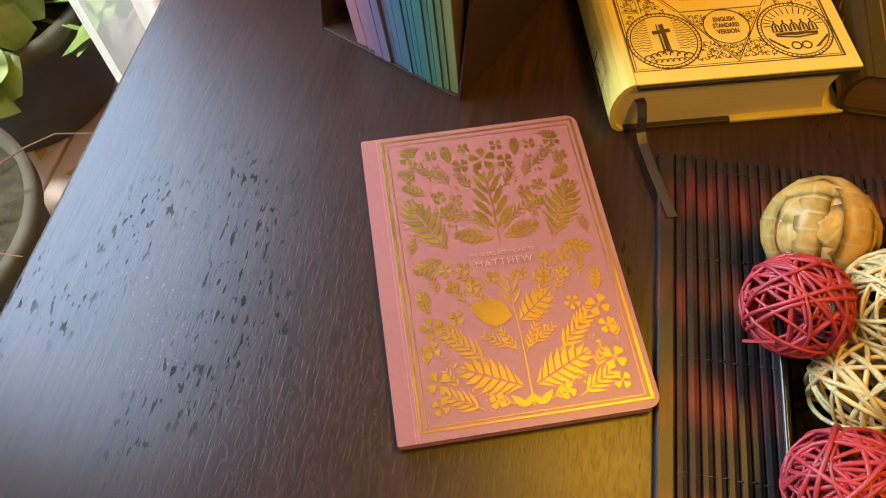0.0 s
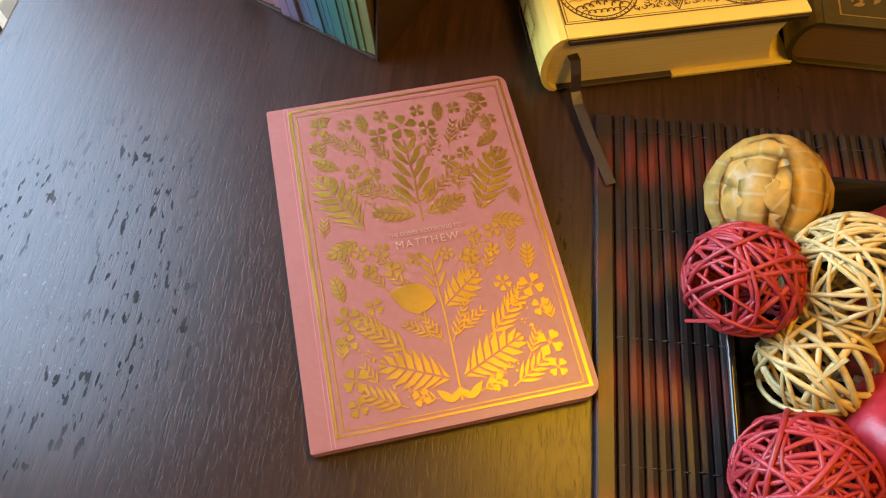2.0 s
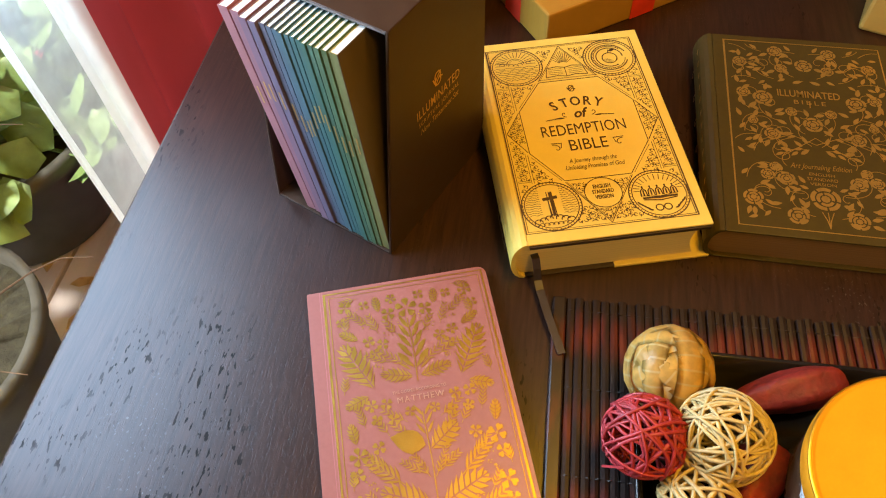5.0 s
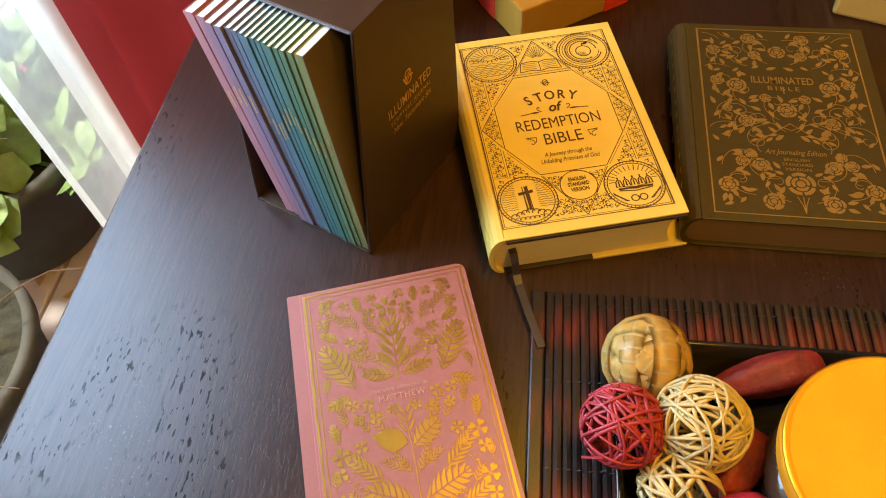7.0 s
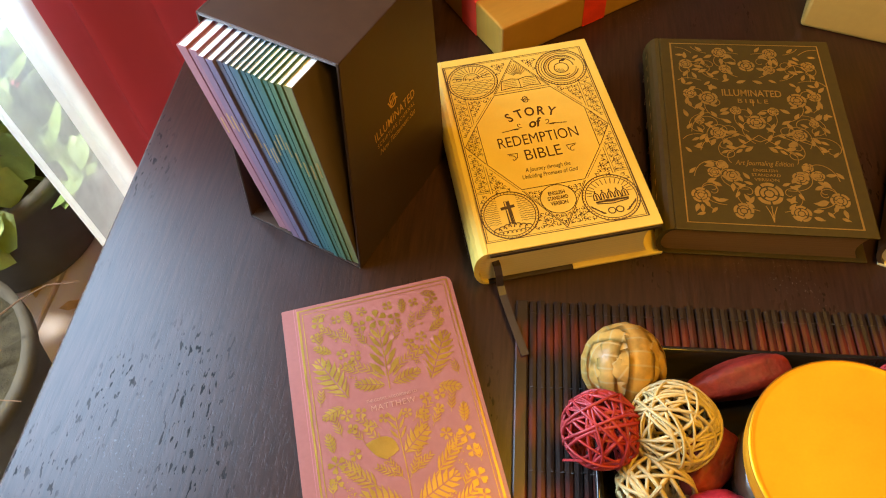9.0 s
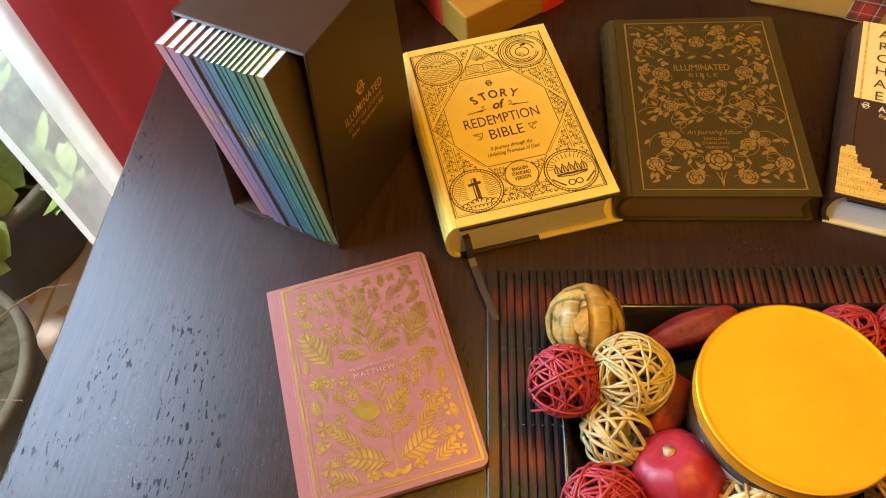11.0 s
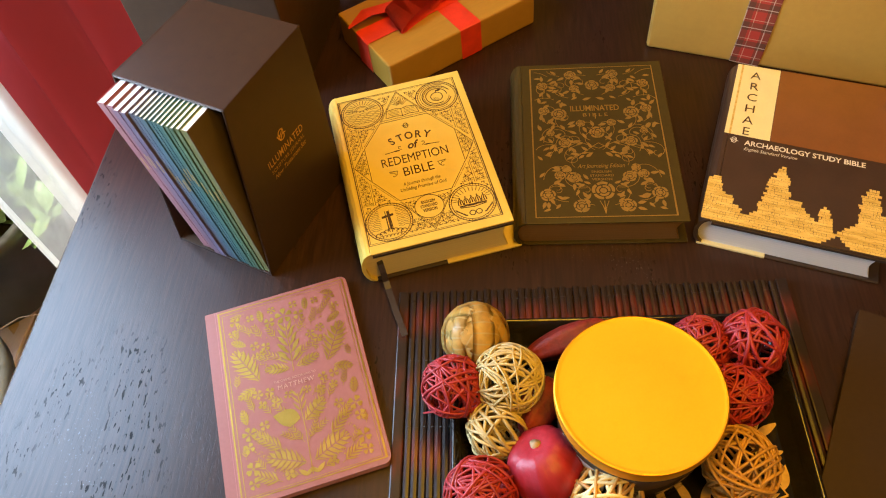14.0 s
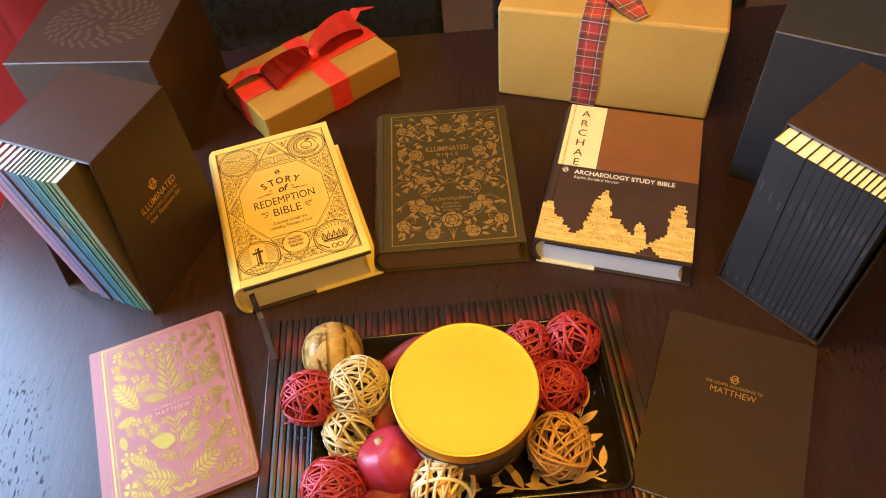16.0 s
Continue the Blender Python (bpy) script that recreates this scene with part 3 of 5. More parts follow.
def plant_pot(x, y, r, h, seed, leaves, blooms, label, tall):
    rng = random.Random(seed)
    ob = thing("potted_plant", pose(x, y, FLOOR_Z), label, "potted plant", "pots on the deck")
    part("pot", lathe([(0, 0.0), (r * 0.70, 0), (r * 0.74, 0.01), (r * 0.97, h - 0.03), (r * 1.02, h - 0.03), (r * 1.03, h), (r * 0.95, h), (r * 0.93, h - 0.05), (0, h - 0.05)]), M_POT, ob, "", True)
    soil = lathe([(0, h - 0.032), (r * 0.5, h - 0.028), (r * 0.935, h - 0.036)], 32)
    for v in soil.verts:
        v.co.z += rng.uniform(-0.006, 0.006)
    part("soil", soil, M_SOIL, piece(ob, "pot"))
    if leaves:
        f = part("foliage", leafy(rng, leaves, r * 1.3, tall, 0.054), M_LEAF, ob, "", True)
        f.location = (0, 0, h - 0.03)
    if blooms:
        bm = bmesh.new()
        for _ in range(blooms):
            a, q = rng.uniform(0, 6.28), r * rng.uniform(0.1, 1.0)
            c = Vector((q * math.cos(a), q * math.sin(a), h + tall * rng.uniform(0.3, 1.0)))
            for k in range(6):
                d = Vector((math.cos(k * 1.05), math.sin(k * 1.05), rng.uniform(-0.5, 0.5)))
                e = d.orthogonal().normalized() * 0.013
                bm.faces.new([bm.verts.new(c), bm.verts.new(c + d * 0.022 + e), bm.verts.new(c + d * 0.042), bm.verts.new(c + d * 0.022 - e)])
        part("blossoms", bm, M_PETAL, ob, "pink drooping blossoms")
    tw = bmesh.new()
    for _ in range(9):
        a = rng.uniform(0, 6.28)
        p = Vector((0.3 * r * math.cos(a), 0.3 * r * math.sin(a), h - 0.03))
        pts = [p.copy()]
        d = Vector((math.cos(a) * 0.8, math.sin(a) * 0.8, 1.2)).normalized()
        for _ in range(6):
            d = (d + Vector((rng.uniform(-.4, .4), rng.uniform(-.4, .4), rng.uniform(-.45, .2)))).normalized()
            p = p + d * 0.05
            pts.append(p.copy())
        tube([tuple(q) for q in pts], [0.003 - 0.0004 * i for i in range(7)], 5, bm=tw)
    part("twigs", tw, M_TWIG, ob)
    return ob


plant_pot(-0.96, 0.79, 0.235, 0.27, 3, 210, 24, "charcoal pot with lobed green leaves and pink blossoms", 0.22)
plant_pot(-0.82, 0.33, 0.20, 0.26, 8, 0, 2, "dark pot with bare twigs on the deck", 0.05)
dl = bmesh.new()
for i, (x, y, a) in enumerate(((-0.80, 0.60, 20), (-0.86, 0.62, 110), (-0.76, 0.50, 70))):
    c, s = math.cos(radians(a)), math.sin(radians(a))
    vs = [dl.verts.new((x + c * u - s * v, y + s * u + c * v, FLOOR_Z + 0.004 + 0.012 * abs(v) * 40 * 0.3)) for u, v in ((0, 0), (0.02, 0.012), (0.045, 0.009), (0.06, 0), (0.045, -0.009), (0.02, -0.012))]
    dl.faces.new(vs)
tagged(link("fallen_leaves", dl, M_DRYLEAF), "dry fallen leaves on the deck boards", "leaves", kind="stuff")


# ---- curtains ----
def cloth(y0, y1, x, z0, z1, waves, depth, thick, bm=None, slope=0.0):
    bm = bm or bmesh.new()
    n, rows = max(24, int(waves * 14)), 10
    grid = []
    for j in range(rows + 1):
        z = z0 + (z1 - z0) * j / rows
        row = []
        for i in range(n + 1):
            k = i / n
            y = y0 + (y1 - y0) * k + slope * (z - z0)
            dx = depth * math.sin(2 * math.pi * waves * k + 0.5 * math.sin(5 * k)) * (0.8 + 0.2 * math.sin(3 * z + 9 * k))
            row.append(bm.verts.new((x + dx, y, z)))
        grid.append(row)
    for a, b in zip(grid, grid[1:]):
        for i in range(n):
            bm.faces.new((a[i], a[i + 1], b[i + 1], b[i]))
    if thick:
        bmesh.ops.solidify(bm, geom=list(bm.faces), thickness=thick)
    return bm


red = tagged(link("red_curtain", cloth(0.622, 1.30, -0.462, FLOOR_Z + 0.02, 1.42, 4.0, 0.036, 0.002), M_CURTAIN, smooth=True), "deep red heavy curtain hanging in soft folds", "curtain")
sheer = thing("sheer_curtain", pose(0, 0, 0), "white translucent sheer curtain drawn to the side", "curtain")
part("cloth", cloth(0.497, 0.60, -0.458, FLOOR_Z + 0.02, 1.42, 0.8, 0.006, 0), M_SHEER, sheer, "", True)
part("hem", cloth(0.488, 0.500, -0.453, FLOOR_Z + 0.02, 1.42, 0.5, 0.002, 0.001), M_SHEERHEM, sheer, "doubled bright hem", True)
part("fold", cloth(0.572, 0.625, -0.447, FLOOR_Z + 0.02, 1.42, 1.2, 0.006, 0), M_SHEERHEM, sheer, "gathered fold", True)
rod = tagged(link("curtain_rod", tube([(-0.45, -1.2, 1.44), (-0.45, 1.35, 1.44)], 0.012, 10), M_METAL), "brass rod that carries the curtains", "rod")

# ---- ceiling lamp, above the view; its second shade only houses the added fill ----
cl = thing("ceiling_lamp", pose(0.40, 0.09, 1.72), "unseen brass ceiling lamp above the table, its second shade added", "lamp")
for x, y in ((-0.06, 0.25), (0.16, -0.40)):
    sh = part("shade", lathe([(0.05, 0.16), (0.16, 0.02), (0.165, 0.02), (0.055, 0.165)]), M_METAL, cl, "", True)
    sh.location = (x, y, -0.58)
    part("cord", tube([(x, y, -0.42), (x, y, -0.02)], 0.006, 8), M_METAL, cl)
part("canopy", box(-0.20, -0.45, -0.02, 0.20, 0.42, 0, 0.004), M_METAL, cl)

# ---- table ----
table = thing("dining_table", pose(0, 0, 0), "espresso-stained wooden table with worn grain", "table")
part("tabletop", box(-0.2375, -0.75, -0.035, 1.45, 0.79, 0, 0.003, 2), M_TABLE, table)
part("apron", box(-0.17, -0.68, -0.11, 1.38, 0.72, -0.036), M_TABLE, table)
for x in (-0.15, 1.30):
    for y in (-0.66, 0.64):
        part("leg", box(x, y, FLOOR_Z, x + 0.07, y + 0.07, -0.11, 0.004), M_TABLE, table)


# ---- chairs behind the table ----
def leather_chair(x, y, w):
    ob = thing("dining_chair", pose(x, y, FLOOR_Z), "black leather upholstered dining chair behind the table", "chair", "chairs at the table")
    back = box(-w / 2, 0, 0.42, w / 2, 0.07, 1.06, 0.018, 3)
    for v in back.verts:
        v.co.y += 0.10 * max(0, v.co.z - 0.42)
    part("backrest", back, M_LEATHER, ob, "", True)
    part("seat", box(-w / 2, -0.42, 0.36, w / 2, 0.06, 0.45, 0.02, 3), M_LEATHER, ob, "", True)
    for lx in (-w / 2 + 0.01, w / 2 - 0.05):
        for ly in (-0.41, 0.01):
            part("leg", box(lx, ly, 0, lx + 0.04, ly + 0.04, 0.37, 0.003), M_TABLE, ob, "dark wood leg")


leather_chair(0.150, 0.83, 0.42)
leather_chair(0.655, 0.83, 0.42)


# ---- books ----
def hardback(name, x, y, ang, w, h, t, label, cover, spine, pages, jacket=True, page_lip=0.005, board=0.0020, over=0.004, flap=None):
    """A bound book on its back, its spine along the left; the origin is the cover's middle on the table."""
    ob = thing(name, pose(x, y, 0, 0, 0, ang), label, "book", "books on the table")
    x0, x1, y0, y1 = -w / 2, w / 2, -h / 2, h / 2
    n = 10
    # rounded spine that joins both boards
    arc = [(x0 + 0.010 - 0.012 * math.sin(math.pi * i / n), t / 2 - (t / 2) * math.cos(math.pi * i / n)) for i in range(n + 1)]
    inner = [(x0 + 0.011 - 0.009 * math.sin(math.pi * i / n), t / 2 - (t / 2 - board) * math.cos(math.pi * i / n)) for i in range(n, -1, -1)]
    part("spine", prism(arc + inner, y0, y1), spine, ob, "", False)
    part("back_cover", box(x0 + 0.0105, y0, 0, x1 + over, y1, board, 0.0006, 1), M_BOARD if jacket else cover, ob)
    if flap:
        part("jacket_flap", box(x0 + flap[0], y0 - 0.0008, -0.0, x0 + flap[1], y1 + 0.0008, board + 0.0007, 0.0004, 1), flap[2], ob, "pale jacket flap folded round the back board")
    part("front_cover", box(x0 + 0.0105, y0, t - board, x1, y1, t, 0.0007, 2), cover, ob)
    if jacket:
        part("board_edge", box(x0 + 0.012, y0 - 0.0012, t - board - 0.0034, x1 - 0.001, y1 + 0.001, t - board - 0.0003), M_BOARD, ob, "dark board under the jacket")
    # page block with a hollow fore edge
    prof = [(x0 + 0.006, board - 0.0006), (x1 - page_lip, board - 0.0006)]
    for i in range(1, 6):
        k = i / 6
        prof.append((x1 - page_lip - 0.006 * math.sin(math.pi * k), board - 0.0006 + (t - 2 * board - 0.002) * k))
    prof += [(x1 - page_lip, t - board - 0.0026), (x0 + 0.006, t - board - 0.0026), (x0 + 0.0015, t / 2)]
    part("page_block", prism(prof, y0 + 0.004, y1 - 0.004), pages, ob)
    return ob


# story book: cream jacket with dark line drawing
ST_T = 0.047
story = hardback("story_book", 0.1539, 0.4147, 16.0, 0.156, 0.230, ST_T, "thick hardback in a cream jacket with dark engraved line drawings", M_JACKET, M_JACKET, M_PAGES, over=0.0062, flap=(0.085, 0.1640, M_JACKET))
story_cover = piece(story, "front_cover")
k = Ink(ST_T + 0.0002, None, (-0.0645, -0.103, 0.0670, 0.103))
cx = 0.0013
k.rect(cx - 0.0680, -0.1050, cx + 0.0680, 0.1050, 0.0009)
k.rect(cx - 0.0664, -0.1034, cx + 0.0664, 0.1034, 0.0005)
oct_pts = [(cx - 0.0270, 0.0575), (cx + 0.0270, 0.0575), (cx + 0.0505, 0.0245), (cx + 0.0505, -0.0240), (cx + 0.0275, -0.0570), (cx - 0.0275, -0.0570), (cx - 0.0505, -0.0240), (cx - 0.0505, 0.0245)]
k.line(oct_pts, 0.0007, closed=True)
for sx in (-1, 1):
    for off, w in ((0.0, 0.0007), (0.0022, 0.0004)):
        k.line([(cx, 0.1028 - off), (cx + sx * (0.0270 - off * 0.6), 0.0590)], w)
        k.line([(cx, -0.1028 + off), (cx + sx * (0.0275 - off * 0.6), -0.0585)], w)
    k.line([(cx + sx * 0.0515, 0.0232), (cx + sx * 0.0655, 0.0)], 0.0007)
    k.line([(cx + sx * 0.0515, -0.0228), (cx + sx * 0.0655, 0.0)], 0.0007)
    k.line([(cx + sx * 0.0525, 0.056), (cx + sx * 0.0525, 0.026)], 0.0005)
    k.line([(cx + sx * 0.0525, -0.056), (cx + sx * 0.0525, -0.026)], 0.0005)
    for sy in (-1, 1):
        x, y = cx + sx * 0.0434, sy * 0.0805
        k.ring(x, y, 0.0240, 0.0010, 40)
        k.ring(x, y, 0.0216, 0.0008, 36)
        for i in range(48):
            a = 2 * math.pi * i / 48
            k.disc(x + 0.0229 * math.cos(a), y + 0.0229 * math.sin(a), 0.00055, 5)
        k.line([(cx + sx * 0.0545, sy * 0.056), (cx + sx * 0.0545, sy * 0.0235)], 0.0004)
        k.line([(cx + sx * 0.0300, sy * 0.0565), (cx + sx * 0.0500, sy * 0.0285)], 0.0004)
for sy in (1, -1):
    disc_ = (0.0434, sy * 0.0805, 0.0256, 0.0256)
    for off in (0.0, 0.0016):
        k.line([(cx - 0.0655, sy * (0.0545 - off)), (cx - 0.0545, sy * (0.0545 - off))], 0.0004)
        k.line([(cx + 0.0545, sy * (0.0545 - off)), (cx + 0.0655, sy * (0.0545 - off))], 0.0004)
    scrolls(k, cx, [(0.0050, sy * 0.1000), (0.0640, sy * 0.1000), (0.0640, sy * 0.0560), (0.0285, sy * 0.0595)], [disc_], 0.0045, 31)
    scrolls(k, cx, [(0.0335, sy * 0.0570), (0.0510, sy * 0.0570), (0.0510, sy * 0.0310)], [disc_], 0.0045, 32)
    scrolls(k, cx, [(0.0560, sy * 0.0230), (0.0560, sy * 0.0530), (0.0640, sy * 0.0530), (0.0640, sy * 0.0080)], [disc_], 0.0042, 33)
scrolls(k, cx, [(0.0522, 0.0200), (0.0640, 0.0), (0.0522, -0.0200)], [], 0.0040, 34)
scrolls(k, cx, [(0.0, -0.0990), (0.0245, -0.0600), (0.0, -0.0600)], [(0, -0.0731, 0.0165, 0.0165)], 0.0040, 35)
# sun over fields
x, y = cx - 0.0434, 0.0805
k.ring(x, y + 0.003, 0.0080, 0.0007, 16, 0, 180)
k.ring(x, y + 0.003, 0.0062, 0.0004, 14, 0, 180)
for i in range(15):
    a = radians(180 * i / 14)
    k.line([(x + 0.0098 * math.cos(a), y + 0.003 + 0.0098 * math.sin(a)), (x + 0.0185 * math.cos(a), y + 0.003 + 0.0170 * math.sin(a))], 0.0006)
for i in range(7):
    hw = math.sqrt(max(0, 0.0205 ** 2 - (0.001 + 0.0026 * i) ** 2))
    k.line([(x - hw + 2 * hw * j / 14, y - 0.0010 - 0.0026 * i + 0.0009 * math.sin(j * 1.9 + i * 2)) for j in range(15)], 0.0005)
for i in range(9):
    k.ring(x - 0.0160 + 0.0040 * i, y + 0.001 + 0.001 * abs(i - 4), 0.0026, 0.0006, 8, 0, 180)
# open book in the triangle
k.line([(cx - 0.0190, 0.0625), (cx - 0.008, 0.0638), (cx, 0.0620), (cx + 0.008, 0.0638), (cx + 0.0190, 0.0625)], 0.0008)
k.line([(cx - 0.0165, 0.0740), (cx - 0.007, 0.0755), (cx, 0.0735), (cx + 0.007, 0.0755), (cx + 0.0165, 0.0740)], 0.0008)
for sx in (-1, 1):
    k.line([(cx + sx * 0.0190, 0.0625), (cx + sx * 0.0165, 0.0740)], 0.0007)
    for q in range(4):
        k.line([(cx + sx * 0.003, 0.0655 + 0.0023 * q), (cx + sx * 0.0155, 0.0660 + 0.0023 * q)], 0.0004)
k.line([(cx, 0.0620), (cx, 0.0735)], 0.0006)
for i in range(11):
    a = radians(40 + 10 * i)
    k.line([(cx + 0.0040 * math.cos(a), 0.0770 + 0.0040 * math.sin(a)), (cx + 0.0120 * math.cos(a), 0.0770 + (0.0185 - abs(i - 5) * 0.0012) * math.sin(a))], 0.0005)
k.line([(cx - 0.0265, 0.0600), (cx + 0.0265, 0.0600)], 0.0005)
# serpent round a fruit
x, y = cx + 0.0434, 0.0805
for r_, a0, a1, w in ((0.0165, 20, 340, 0.0010), (0.0145, 40, 350, 0.0006), (0.0122, 0, 300, 0.0010), (0.0190, 60, 300, 0.0006)):
    k.ring(x, y, r_, w, 30, a0, a1)
for i in range(40):
    a = radians(30 + 300 * i / 40)
    k.line([(x + 0.0150 * math.cos(a), y + 0.0150 * math.sin(a)), (x + 0.0162 * math.cos(a + 0.06), y + 0.0162 * math.sin(a + 0.06))], 0.0004)
k.ring(x, y - 0.001, 0.0068, 0.0009, 18)
for q in range(3):
    k.ring(x, y - 0.001, 0.0052 - 0.0014 * q, 0.0004, 10, 190, 300)
k.line([(x, y + 0.0055), (x + 0.0012, y + 0.0100)], 0.0009)
k.leaf(x + 0.001, y + 0.0080, 20, 0.0070, 0.0030)
# cross on a hill
x, y = cx - 0.0434, -0.0805
k.line([(x - 0.0018, y - 0.0100), (x - 0.0022, y + 0.0140), (x + 0.0016, y + 0.0140), (x + 0.0026, y - 0.0100)], 0.0007, closed=True)
k.line([(x + 0.0008, y - 0.0100), (x + 0.0004, y + 0.0135)], 0.0022)
k.line([(x - 0.0062, y + 0.0068), (x + 0.0058, y + 0.0082)], 0.0030)
for i in range(7):
    k.ring(x - 0.0130 + 0.0043 * i, y - 0.0155 + 0.0022 * (3 - abs(i - 3)) * 0.6, 0.0032, 0.0009, 9, 0, 190)
    k.ring(x - 0.0110 + 0.0037 * i, y - 0.0185, 0.0024, 0.0006, 8, 0, 190)
for i in range(13):
    yy = y - 0.0080 + 0.0022 * i
    half = math.sqrt(max(0, 0.0207 ** 2 - (yy - y) ** 2))
    for s_ in (-1, 1):
        k.line([(x + s_ * (0.0085 + (half - 0.0085) * q / 5), yy + 0.0006 * math.sin(q * 2.2 + i)) for q in range(6)], 0.0004)
# crown
x, y = cx + 0.0434, -0.0805
for yy, hw, w in ((-0.0062, 0.0135, 0.0010), (-0.0042, 0.0142, 0.0006), (-0.0022, 0.0147, 0.0006)):
    k.line([(x - hw, y + yy + 0.0012), (x, y + yy - 0.0006), (x + hw, y + yy + 0.0012)], w)
for q in range(5):
    xx = x - 0.0122 + 0.0061 * q
    k.line([(xx - 0.0026, y - 0.0015), (xx - 0.0020, y + 0.0040), (xx, y + 0.0064), (xx + 0.0020, y + 0.0040), (xx + 0.0026, y - 0.0015)], 0.0010)
    k.disc(xx, y + 0.0078, 0.0009, 6)
    k.line([(xx, y - 0.0010), (xx, y + 0.0045)], 0.0012)
k.line([(x - 0.0140, y - 0.0035), (x + 0.0140, y - 0.0035)], 0.0018)
k.ring(x - 0.0034, y - 0.0138, 0.0030, 0.0010, 12)
k.ring(x + 0.0034, y - 0.0138, 0.0030, 0.0010, 12)
for i in range(15):
    a = radians(180 * i / 14)
    k.line([(x + 0.0150 * math.cos(a), y + 0.004 + 0.0100 * math.sin(a)), (x + 0.0200 * math.cos(a), y + 0.004 + 0.0158 * math.sin(a))], 0.0006)
for s_ in (-1, 1):
    for q in range(5):
        k.leaf(x + s_ * (0.0085 + 0.0022 * q), y - 0.0160 + 0.0016 * q, 90 - s_ * (70 - 10 * q), 0.0045, 0.0016)
# version roundel
k.ring(cx, -0.0731, 0.0150, 0.0007, 32)
# emblem and flourishes by the title
emblem_lines(k, cx, 0.0460, 0.0040)
for sx in (-1, 1):
    k.curl(cx + sx * 0.0110, 0.0120, 90 - sx * 80, 0.0055, sx, 0.0007, 0.9)
    k.leaf(cx + sx * 0.0130, 0.0112, 0 if sx > 0 else 180, 0.0090, 0.0018)
    k.line([(cx + sx * 0.0180, 0.0112), (cx + sx * 0.0300, 0.0100)], 0.0008)
    k.line([(cx + sx * 0.0310, -0.0165), (cx + sx * 0.0220, -0.0170), (cx + sx * 0.0235, -0.0225)], 0.0008)
    k.curl(cx + sx * 0.0300, -0.0180, 90 + sx * 90, 0.007, sx, 0.0007, 0.8)
part("jacket_print", k.bm, M_INK, story_cover, "dark brown engraved ornament")
z = ST_T + 0.0006
for i, ch in enumerate("STORY"):
    a = (2 - i) * 10.5
    lettering(ch, 0.0150, M_INK, story_cover, spot(cx + 0.055 * math.sin(radians(-a)), -0.0255 + 0.055 * math.cos(radians(a)), z, a), bold=0.0003, stretch=0.78)
lettering("of", 0.0150, M_INK, story_cover, spot(cx, 0.0150, z, 0), shear=0.3, bold=0.0004, stretch=0.85)
lettering("REDEMPTION", 0.0175, M_INK, story_cover, spot(cx, -0.0031, z, 0), width=0.0725)
lettering("BIBLE", 0.0175, M_INK, story_cover, spot(cx, -0.0211, z, 0), width=0.0325)
lettering("A Journey through the", 0.0064, M_INK, story_cover, spot(cx, -0.0375, z, 0), shear=0.25, width=0.0400)
lettering("Unfolding Promises of God", 0.0064, M_INK, story_cover, spot(cx, -0.0447, z, 0), shear=0.25, width=0.0490)
for i, (t_, w_) in enumerate((("ENGLISH", 0.0155), ("STANDARD", 0.0190), ("VERSION", 0.0160))):
    lettering(t_, 0.0054, M_INK, story_cover, spot(cx, -0.0668 - 0.0054 * i, z, 0), width=w_ * 0.92, bold=0.00012)
sp = Ink(0)
for i in range(2):
    sp.rect(-0.010 - 0.002 * i, -0.016 - 0.002 * i, 0.010 + 0.002 * i, 0.016 + 0.002 * i, 0.0007)
sp.curl(0, -0.008, 90, 0.014, 1, 0.0008)
sp.line([(-0.006, 0.006), (0.006, 0.006)], 0.002)
o = part("spine_print", sp.bm, M_INK, piece(story, "spine"), "dark engraved spine panel")
o.matrix_local = pose(-0.0805, -0.075, ST_T * 0.5, 0, -90, 0)
rb = bmesh.new()
strip([(-0.061, -0.1105, 0.028), (-0.0605, -0.1165, 0.029), (-0.060, -0.1215, 0.022), (-0.0595, -0.126, 0.012), (-0.059, -0.133, 0.0085), (-0.057, -0.158, 0.0085), (-0.0535, -0.190, 0.0085)], 0.0062, [(0, -1, 0.5), (0, -0.6, 1), (0, -1, 0.6), (0, -1, 0.5), (0, 0, 1), (0, 0, 1), (0, 0, 1)], rb, 0.0004)
part("ribbon_marker", rb, M_RIBBON, story, "dark brown satin ribbon marker hanging out")

# illuminated book: olive cover with gold roses
IL_T = 0.037
illum = hardback("illuminated_book", 0.3470, 0.4450, 0.2, 0.171, 0.234, IL_T, "thick olive leatherette book covered in gold roses and vines", M_GREEN, M_GREEN, M_GILT, jacket=False, page_lip=0.004)
illum_cover = piece(illum, "front_cover")
k = Ink(IL_T + 0.0002, None, (-0.0620, -0.1075, 0.0735, 0.1075), ((-0.0240, 0.0270, 0.0350, 0.0500), (-0.0215, -0.0480, 0.0325, -0.0380), (-0.0090, -0.0660, 0.0200, -0.0470)))
cx = 0.0048
k.rect(cx - 0.0695, -0.1095, cx + 0.0695, 0.1095, 0.0011)
rng = random.Random(5)
